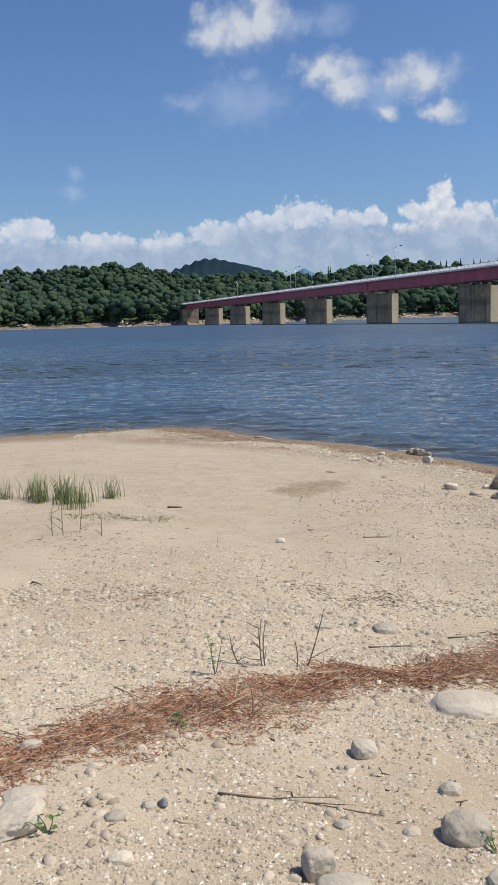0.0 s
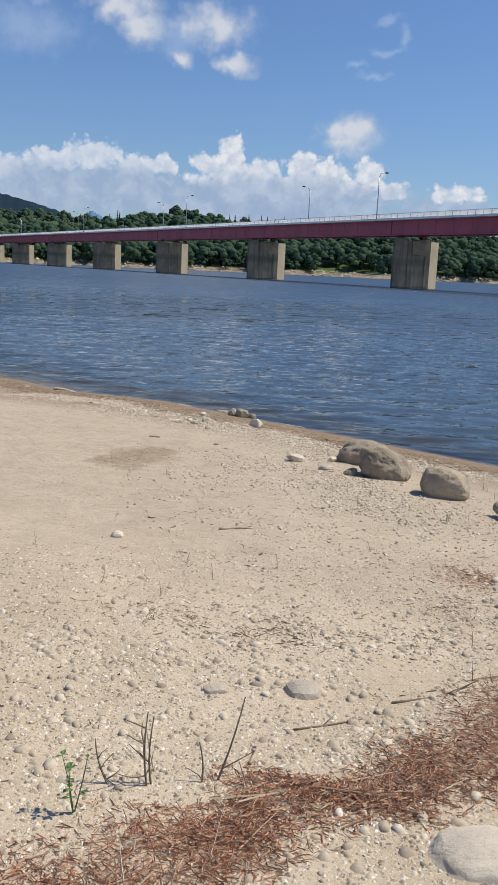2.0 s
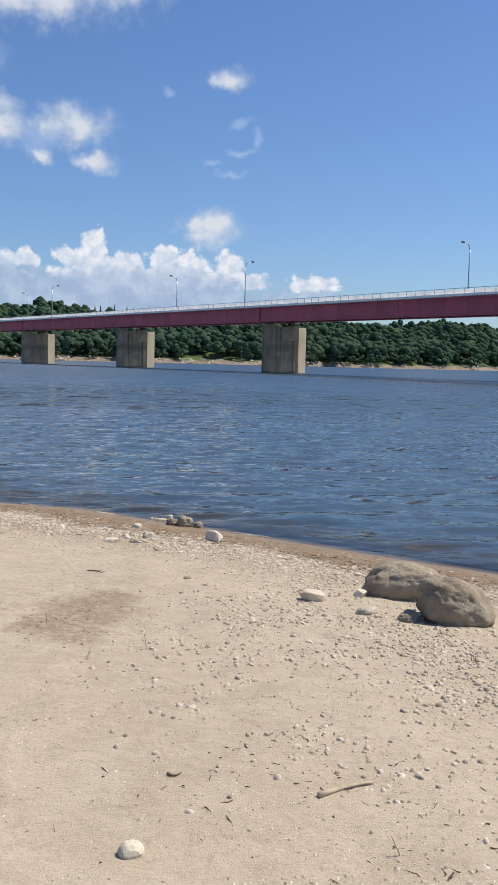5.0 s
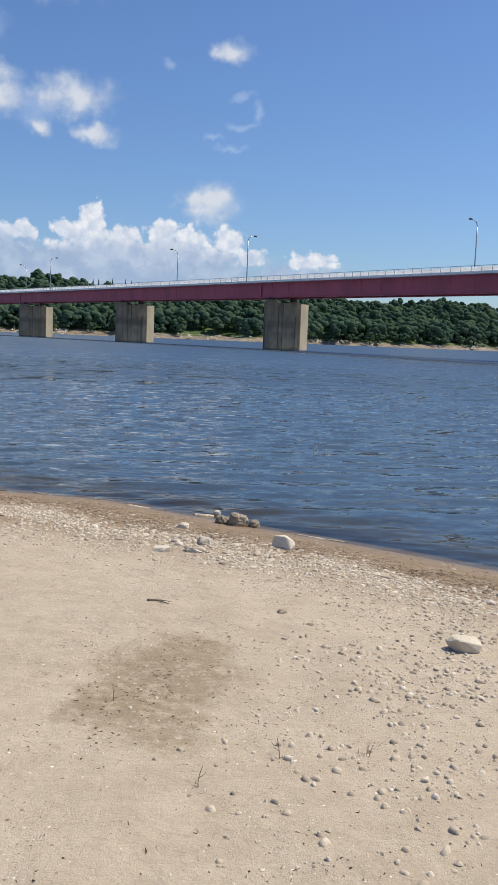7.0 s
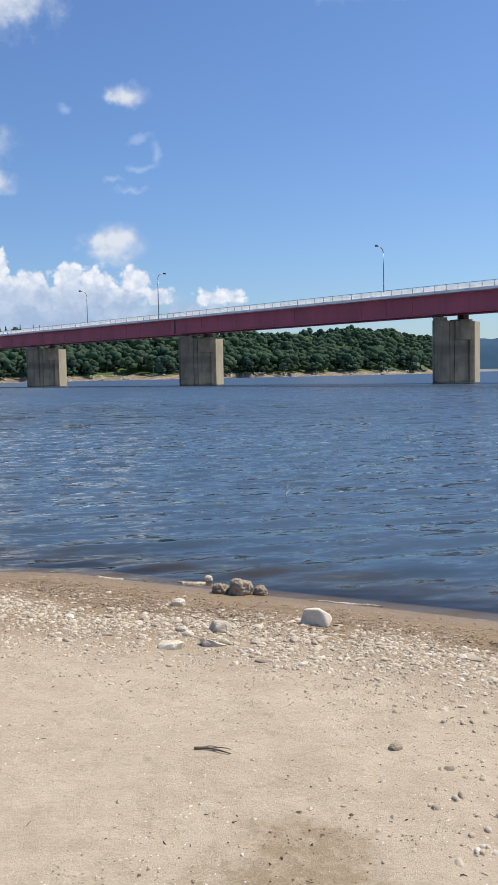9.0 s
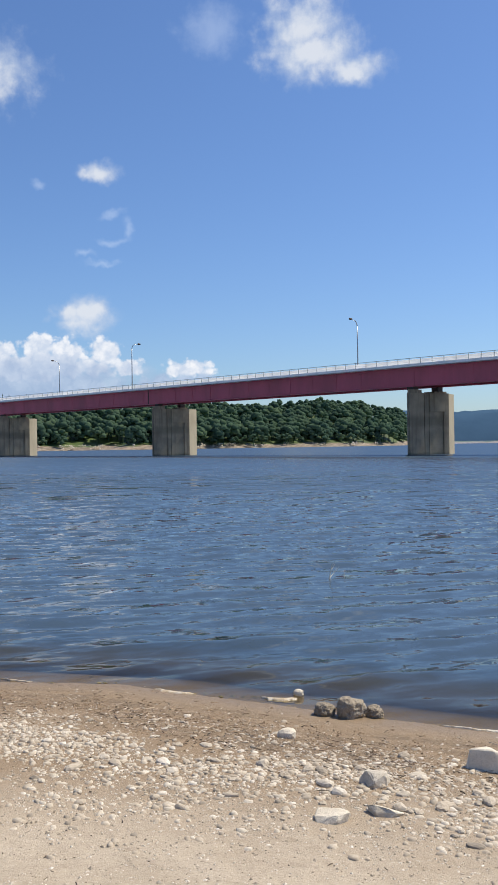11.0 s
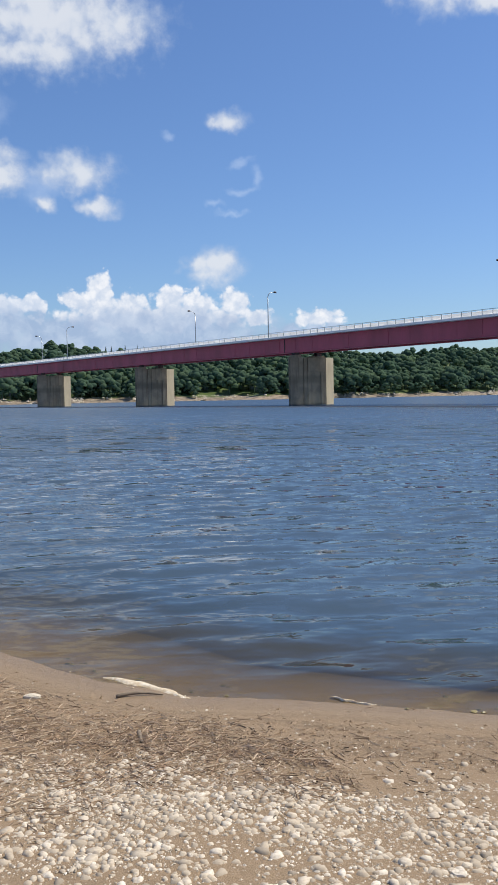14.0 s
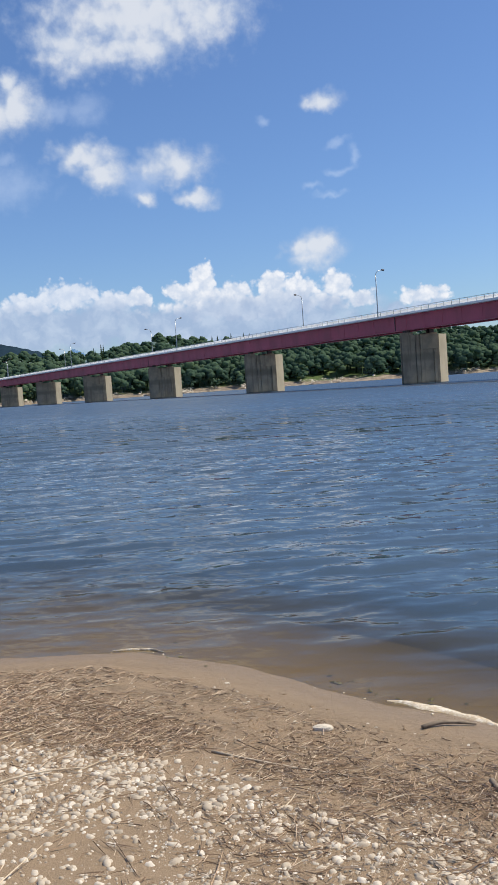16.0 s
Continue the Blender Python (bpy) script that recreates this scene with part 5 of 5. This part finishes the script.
x, y = field(260, -2.2, 1.3, 13.8, 16.8, lambda x, y: np.exp(-((inland(x, y) - 1.35) / 0.6) ** 2))
straws("spit_stalks", "long broken reed stalks over the straw", STRAW, x, y, sizes(len(x), 0.10, 0.34, 1.8), sizes(len(x), 0.003, 0.006), rng.uniform(0.006, 0.014, len(x)), 0.03, 0.3)


def stem(bm, foot, tip, r, sides=5, sag=0.02, bits=4):
    foot, tip = Vector(foot), Vector(tip)
    w0 = Vector((random.uniform(-1, 1), random.uniform(-1, 1), random.uniform(-0.4, 0.4))) * sag
    line = [foot.lerp(tip, k / bits) + w0 * math.sin(math.pi * k / bits) for k in range(bits + 1)]
    tube(bm, line, [r * (1 - 0.55 * k / bits) for k in range(bits + 1)], sides)
    return line


def stick(label, a, b, r, mat=BLEACHED, name="stick", forks=0):
    bm = bmesh.new()
    za, zb = height_at(*a), height_at(*b)
    line = stem(bm, (a[0], a[1], za + r * 0.8), (b[0], b[1], zb + r * 0.8), r, 6, 0.03, 6)
    for k in range(forks):
        p = line[2 + k]
        q = p + (Vector(b).to_3d() - Vector(a).to_3d()).normalized() * (Vector(b) - Vector(a)).length * random.uniform(0.2, 0.4) + Vector((random.uniform(-1, 1), random.uniform(-1, 1), 0.1)) * (Vector(b) - Vector(a)).length * 0.2
        stem(bm, p, q, r * 0.55, 5, 0.01)
    return tagged(part(name, bm, mat, smooth=True), label, "stick")


stick("bleached stick with a dark knot on the sand", (1.81, 5.41), (2.06, 5.46), 0.011, forks=1)
stick("dark forked twig on the sand", (1.80, 9.48), (1.90, 9.36), 0.006, DRY_STEM, forks=2)
stick("long pale reed stalk across the gravel", (-0.22, 15.20), (0.42, 14.66), 0.006)
stick("long pale reed stalk across the gravel", (-1.20, 14.96), (-0.78, 15.12), 0.006)
stick("long pale reed stalk across the gravel", (-1.22, 14.88), (-0.92, 15.0), 0.005)
stick("short forked stalk beside the reed", (0.05, 15.08), (0.26, 15.16), 0.005, forks=1)
stick("pale stalk on the straw", (-0.62, 15.75), (-0.25, 15.85), 0.004)
stick("pale stalk on the straw", (-0.9, 16.3), (-0.5, 16.4), 0.004)
stick("dark wet driftwood at the waterline", (0.80, 15.27), (1.06, 15.24), 0.012, DRY_STEM)
stick("short dark stub of wood on wet sand", (0.75, 14.55), (0.72, 14.38), 0.012, DRY_STEM)
stick("thin forked stick on grit", (0.75, 0.72), (1.30, 0.62), 0.005, DRY_STEM, forks=2)
stick("pale stick on the sand", (0.62, 0.52), (0.78, 0.56), 0.007)
stick("dark stick among the grass", (-0.05, 6.78), (0.10, 6.78), 0.012, DRY_STEM)
stick("dark curved bark on the sand", (-0.62, 3.55), (-0.55, 3.52), 0.010, DRY_STEM)
stick("white bone-like stick by the litter", (1.26, 2.18), (1.30, 2.30), 0.008)
stick("brown stick by the litter", (1.48, 2.42), (1.78, 2.50), 0.005, DRY_STEM, forks=1)
stick("brown stick across the litter", (1.95, 2.62), (2.45, 2.70), 0.006, DRY_STEM, forks=2)
stick("grey branch lying along the litter", (0.0, 1.25), (0.50, 1.34), 0.007, DRY_STEM, forks=3)
stick("grey branch lying along the litter", (0.08, 1.12), (0.46, 1.26), 0.006, BLEACHED, forks=1)
stick("pale stick lying by the bark", (2.94, 3.39), (3.12, 3.37), 0.006)
stick("brown twig on open sand", (1.35, 5.75), (1.40, 5.74), 0.006, DRY_STEM)


def dead_shrub(x, y, tall, lean, branches, label):
    """Bare stems of a dead seedling standing in the sand."""
    bm = bmesh.new()
    z = height_at(x, y)
    line = stem(bm, (x, y, z - 0.02), (x + lean, y + 0.02, z + tall), 0.0042 if tall > 0.12 else 0.0020, 5, 0.012, 5)
    for k in range(branches):
        p = line[1 + k % 4]
        a = random.uniform(0, 6.28)
        stem(bm, p, p + Vector((math.cos(a), math.sin(a) * 0.6, random.uniform(0.3, 0.9))) * tall * random.uniform(0.25, 0.45), 0.0028 if tall > 0.12 else 0.0014, 4, 0.01)
    return tagged(part("dead_seedling", bm, DRY_STEM), label, "plant", "dead stems")


dead_shrub(0.91, 2.09, 0.24, 0.0, 7, "bare grey stem with side twigs above the litter")
dead_shrub(0.925, 2.10, 0.22, 0.005, 3, "bare grey stem with side twigs above the litter")
dead_shrub(1.08, 2.09, 0.13, -0.005, 1, "short bare stem above the litter")
dead_shrub(1.13, 2.10, 0.27, 0.09, 1, "leaning bare stem above the litter")
dead_shrub(0.80, 2.10, 0.15, -0.05, 3, "leaning bare stem above the litter")
dead_shrub(0.86, 1.42, 0.13, 0.0, 2, "thin bare stem in the litter")
dead_shrub(2.62, 3.23, 0.10, 0.0, 0, "short bare stem on the sand")
dead_shrub(2.92, 3.28, 0.09, 0.0, 0, "short bare stem on the sand")
dead_shrub(-0.86, 5.15, 0.34, 0.02, 3, "thin leafless stems on the sand")
dead_shrub(-0.78, 5.2, 0.30, 0.0, 2, "thin leafless stems on the sand")
dead_shrub(-0.66, 5.3, 0.22, 0.03, 1, "thin leafless stems on the sand")
dead_shrub(-0.45, 5.2, 0.18, 0.0, 2, "thin leafless stems on the sand")
for x, y in ((1.55, 4.35), (1.2, 4.0), (1.75, 3.4), (2.0, 4.55), (0.2, 4.6), (0.55, 5.0), (2.25, 4.0), (1.45, 4.6), (1.9, 5.0), (0.9, 4.2), (2.35, 3.1), (2.4, 2.8), (1.25, 8.0), (1.7, 7.35), (1.35, 7.2), (2.75, 4.9)):
    dead_shrub(x, y, random.uniform(0.05, 0.10), random.uniform(-0.03, 0.03), 3, "tiny withered sprig on the sand")


def seedling(x, y, tall, leaves, label):
    """A small plant: stems as one part, each leaf a part."""
    plant = tagged(new("seedling"), label, "plant")
    z = height_at(x, y)
    plant.location = (x, y, z)
    bm = bmesh.new()
    tips = []
    for k in range(3):
        tips += stem(bm, (0, 0, -0.01), (random.uniform(-0.05, 0.05), random.uniform(-0.03, 0.03), tall * random.uniform(0.75, 1)), 0.0025, 4, 0.01, 5)[2:]
    part("stem", bm, LEAF, plant)
    for k in range(leaves):
        p = random.choice(tips)
        bm = bmesh.new()
        a, size = random.uniform(0, 6.28), random.uniform(0.018, 0.034)
        d = Vector((math.cos(a), math.sin(a), random.uniform(0.0, 0.5))).normalized()
        s = d.cross(Vector((0, 0, 1))).normalized() * size * 0.28
        v = [bm.verts.new(q) for q in (p, p + d * size * 0.5 + s, p + d * size - Vector((0, 0, size * 0.15)), p + d * size * 0.5 - s, p + d * size * 0.45 - Vector((0, 0, size * 0.08)))]
        for t in ((0, 1, 4), (1, 2, 4), (2, 3, 4), (3, 0, 4)):
            bm.faces.new([v[i] for i in t])
        part("leaf", bm, LEAF, plant)


seedling(0.68, 1.96, 0.20, 22, "small green leafy seedling above the litter")
seedling(0.58, 1.30, 0.06, 12, "low green sprout in the litter")
seedling(0.235, 0.42, 0.06, 9, "low yellow-green sprout beside a stone")
seedling(1.63, 0.42, 0.05, 8, "small dark sprout beside a stone")
seedling(2.10, 2.02, 0.07, 12, "small green sprout at the litter's edge")
seedling(3.72, 5.77, 0.07, 14, "small green sprout in the gravel")


def grass_tuft(x, y, blades, tall, spread, label, dry=0.0, name="grass_tuft", group="grass tufts", floor=None):
    """A tuft of bent, tapering blades, joined as one uncountable mass."""
    vs, fs = [], []
    for k in range(blades):
        a, q = random.uniform(0, 6.28), random.gauss(0, spread * 0.5)
        bx, by = math.cos(a) * q, math.sin(a) * q
        h = tall * random.uniform(0.45, 1.0)
        lean_to, w = random.uniform(0, 6.28), random.uniform(0.0016, 0.0034) * (2.1 if tall > 0.39 else 1.4 if tall > 0.3 else 2.2 if tall < 0.05 else 1)
        bend = random.uniform(0.05, 0.7) * h
        dx, dy = math.cos(lean_to), math.sin(lean_to)
        z0 = (height_at(x + bx, y + by) if floor is None else floor)
        i = len(vs)
        for u in (0, 0.35, 0.7, 1.0):
            c = (x + bx + dx * bend * u * u, y + by + dy * bend * u * u, z0 - 0.01 + h * u * (1 - 0.12 * u))
            ww = w * (1 - 0.85 * u)
            vs += [(c[0] - dy * ww, c[1] + dx * ww, c[2]), (c[0] + dy * ww, c[1] - dx * ww, c[2]), (c[0] + dx * ww * 0.5, c[1] + dy * ww * 0.5, c[2] + ww)]
        for u in range(3):
            o = i + 3 * u
            fs += [(o, o + 1, o + 4, o + 3), (o + 1, o + 2, o + 5, o + 4), (o + 2, o, o + 3, o + 5)]
    mat = STRAW if random.random() < dry else GREEN
    return tagged(new(name, mesh_of(name, np.array(vs), np.array(fs), mat)), label, "grass", group)


for x, y, n, h in ((-1.75, 6.85, 34, 0.22), (-1.5, 6.95, 34, 0.26), (-1.36, 6.8, 46, 0.30), (-1.2, 6.95, 40, 0.30), (-1.08, 6.75, 46, 0.30), (-0.97, 6.85, 34, 0.27), (-0.88, 6.55, 24, 0.2), (-0.98, 6.45, 20, 0.18), (-0.72, 7.3, 34, 0.24), (-1.9, 6.45, 24, 0.24)):
    grass_tuft(x, y, int(n * 2.0), h * 1.3, 0.15, "upright tuft of green reed grass on the sand")
for k in range(30):
    grass_tuft(-0.9 + k * 0.033 + random.uniform(-0.03, 0.03), 6.08 + random.uniform(-0.16, 0.16), 30, 0.032, 0.16, "low thin green grass on the sand", 0.4, "low_grass")
for x, y, n, h, dry in ((6.58, 8.12, 90, 0.42, 0), (6.72, 8.06, 80, 0.40, 0), (6.42, 8.3, 50, 0.26, 1), (6.86, 7.9, 40, 0.24, 0), (6.1, 8.72, 40, 0.22, 1), (6.25, 8.55, 40, 0.2, 0), (6.98, 7.6, 40, 0.22, 1), (7.1, 7.8, 36, 0.25, 0), (7.35, 7.6, 36, 0.3, 0)):
    grass_tuft(x, y, n, h, 0.13, "green reeds growing at the water's edge" if not dry else "dry straw-coloured reeds at the water's edge", dry, "reed_clump", "shore reeds")
for k in range(26):
    grass_tuft(random.uniform(4.55, 6.3), random.uniform(5.1, 7.4), 9, random.uniform(0.10, 0.24), 0.09, "thin dry grass in the gravel", 0.75, "dry_grass")
grass_tuft(3.44, 6.74, 16, 0.10, 0.06, "small pale grass tuft in the gravel", 1.0, "dry_grass")
grass_tuft(2.02, 7.32, 8, 0.07, 0.05, "small withered grass tuft on sand", 1.0, "dry_grass")
for x, y in ((-2.94, 17.2), (-2.3, 17.2), (-3.4, 17.0), (-2.6, 17.3), (-2.0, 17.25)):
    grass_tuft(x, y, 22, random.uniform(0.12, 0.3), 0.12, "sparse green reeds at the spit's edge", 0.3, "reed_clump", "shore reeds", 0.0)


def log():
    """A sawn log with furrowed bark and a pale cut end."""
    thing = tagged(new("log"), "short weathered log with a pale sawn end", "log")
    a, b, r = Vector((4.33, 6.06, 0)), Vector((4.235, 5.47, 0)), 0.052
    thing.location = (a.x, a.y, height_at(4.28, 5.75) + r * 0.92)
    d = (b - a)
    side = d.normalized().cross(Vector((0, 0, 1)))
    bm = bmesh.new()
    rings, n = [], 30
    for i in range(26):
        u = i / 25
        ring = []
        for k in range(n):
            t = 2 * math.pi * k / n
            furrow = 0.05 * noise.noise(Vector((math.cos(t) * 5, math.sin(t) * 5, u * 2.2))) + 0.05 * noise.noise(Vector((math.cos(t) * 1.2, math.sin(t) * 1.2, u * 3 + 4)))
            q = r * (1 + furrow + 0.06 * u - (0.08 if i == 0 else 0))
            ring.append(bm.verts.new(d * u + side * math.cos(t) * q + Vector((0, 0, 1)) * math.sin(t) * q))
        rings.append(ring)
    for low, high in zip(rings, rings[1:]):
        for k in range(n):
            bm.faces.new((low[k], low[(k + 1) % n], high[(k + 1) % n], high[k]))
    bm.faces.new(rings[0][::-1])
    bm.faces.new(rings[-1])
    bark, nb, s = material("weathered_bark", 0.9)
    at = nb.vec("MULTIPLY", local(nb), (1, 0.12, 1))
    nb.put(s.inputs["Base Color"], nb.mix(nb.step(nb.noise(at, 60, 5, 0.65), 0.38, 0.66), (0.20, 0.155, 0.11), (0.48, 0.40, 0.30)))
    nb.put(s.inputs["Normal"], nb.bump(nb.noise(at, 70, 5), 0.8, 0.01))
    part("bark", bm, bark, thing, "grey-brown furrowed bark", True)
    bm = bmesh.new()
    e = d + d.normalized() * 0.004
    hub = bm.verts.new(e)
    rim = [bm.verts.new(e + (side * math.cos(2 * math.pi * k / n) + Vector((0, 0, 1)) * math.sin(2 * math.pi * k / n)) * r * 1.0) for k in range(n)]
    for k in range(n):
        bm.faces.new((hub, rim[k], rim[(k + 1) % n]))
    back = [bm.verts.new(v.co - d.normalized() * 0.012) for v in rim]
    for k in range(n):
        bm.faces.new((rim[k], back[k], back[(k + 1) % n], rim[(k + 1) % n]))
    cut, nc, s = material("sawn_wood", 0.75)
    off = nc.vec("SUBTRACT", local(nc), tuple(d))
    far = nc.vec("LENGTH", off)
    tone = nc.mix(nc.step(nc.math("ADD", far, nc.math("MULTIPLY", nc.noise(off, 60, 4), 0.012)), 0.012, 0.034), (0.45, 0.22, 0.07), (0.75, 0.52, 0.28))
    nc.put(s.inputs["Base Color"], nc.mix(nc.math("MULTIPLY", nc.math("SINE", nc.math("MULTIPLY", far, 900)), 0.15), tone, (0.30, 0.18, 0.09)))
    part("cut_end", bm, cut, thing, "pale orange sawn end")


log()


def lake_branch():
    bm = bmesh.new()
    foot = Vector((6.79, 17.53, -0.3))
    line = stem(bm, foot, foot + Vector((0.10, -0.02, 0.50)), 0.014, 5, 0.02, 5)
    stem(bm, line[3], line[3] + Vector((0.16, 0, 0.14)), 0.006, 4)
    stem(bm, line[4], line[4] + Vector((0.10, 0, 0.14)), 0.005, 4)
    stem(bm, foot + Vector((0.28, 0, 0.25)), foot + Vector((0.30, 0, 0.38)), 0.006, 4)
    tagged(part("dead_branch", bm, plain("bleached_wood", (0.72, 0.66, 0.55), (0.55, 0.49, 0.40), 0.8, 6)), "bleached dead branch standing out of the lake", "branch")


lake_branch()


def foam_material():
    m, n, s = material("foam", 0.6)
    at = place(n)
    n.put(s.inputs["Base Color"], n.mix(n.step(n.noise(at, 25, 5, 0.7), 0.4, 0.65), (0.50, 0.39, 0.25), (0.72, 0.66, 0.54)))
    n.put(s.inputs["Normal"], n.bump(n.voronoi(at, 140), 0.6, 0.006))
    return m


FOAM = foam_material()
WEED = litter_material("water_weed", ((0.10, 0.085, 0.03), (0.19, 0.16, 0.055), (0.28, 0.23, 0.09)), 0.5)


def foam(a, b, wide, label="strip of cream foam washed on the sand"):
    """A lumpy strip of scum lying at the waterline."""
    n, rows = 70, 7
    vs = []
    a, b = np.array(a), np.array(b)
    d = b - a
    side = np.array([-d[1], d[0]]) / np.hypot(*d)
    for i in range(n):
        u = i / (n - 1)
        h = wide * (0.15 + math.sin(math.pi * u) ** 0.6) * (0.75 + 0.5 * noise.noise(Vector((u * 6, a[0], 3))))
        mid = a + d * u + side * (0.04 * math.sin(3.1 * u + a[0]) + 0.02 * noise.noise(Vector((u * 5, a[1], 1))))
        for k in range(rows):
            q = 2 * k / (rows - 1) - 1
            p = mid + side * h * q * (1 + 0.3 * noise.noise(Vector((u * 16, q, a[0]))))
            up = 0.008 * (1 - q * q) * (1 + 0.5 * noise.noise(Vector((u * 40, q * 3, 5)))) * min(1, 6 * u, 6 * (1 - u))
            vs.append((p[0], p[1], max(height_at(p[0], p[1]), 0.0) + 0.003 + up - 0.012 * q * q))
    i = (np.arange(n - 1)[:, None] * rows + np.arange(rows - 1)[None, :]).ravel()
    f = np.stack([i, i + 1, i + rows + 1, i + rows], 1)
    tagged(new("foam_strip", mesh_of("foam_strip", np.array(vs), f, FOAM, True)), label, "foam", "foam strips")


foam((0.80, 15.72), (1.22, 15.16), 0.055)
foam((2.80, 13.94), (3.02, 13.68), 0.036)
foam((3.36, 13.36), (3.56, 13.20), 0.034)
foam((-0.45, 17.33), (-0.15, 17.12), 0.012, "thin broken line of foam at the spit")
foam((4.0, 12.25), (4.35, 11.75), 0.016, "thin broken line of foam on the shore")
foam((1.9, 14.82), (2.12, 14.66), 0.014, "thin broken line of foam on the shore")

x, y = field(9000, -3.5, 6.5, 8.0, 17.7, lambda x, y: (np.abs(inland(x, y) - 0.02 * rng.normal(size=len(x))) < 0.04) * 1.0, (1.5, 51, 0.4, 1.2))
scatter("foam_flecks", "white flecks of foam along the waterline", "foam", FOAM, x, y, sizes(len(x), 0.004, 0.016, 2), PEBBLE_SHAPES, DOME[1], 0.3, 0.1, lift=0.002)
x, y = field(5000, -0.6, 3.6, 13.0, 17.4, lambda x, y: np.exp(-((inland(x, y) + 0.16) / 0.14) ** 2), (2.4, 81, 0.2, 1.7))
scatter("water_weed", "clumps of yellow-brown weed in the shallows", "weed", WEED, x, y, sizes(len(x), 0.010, 0.05, 2.4), GRIT_SHAPES, CHIP[1], 0.25, 0.2, smooth=False, lift=0.004)
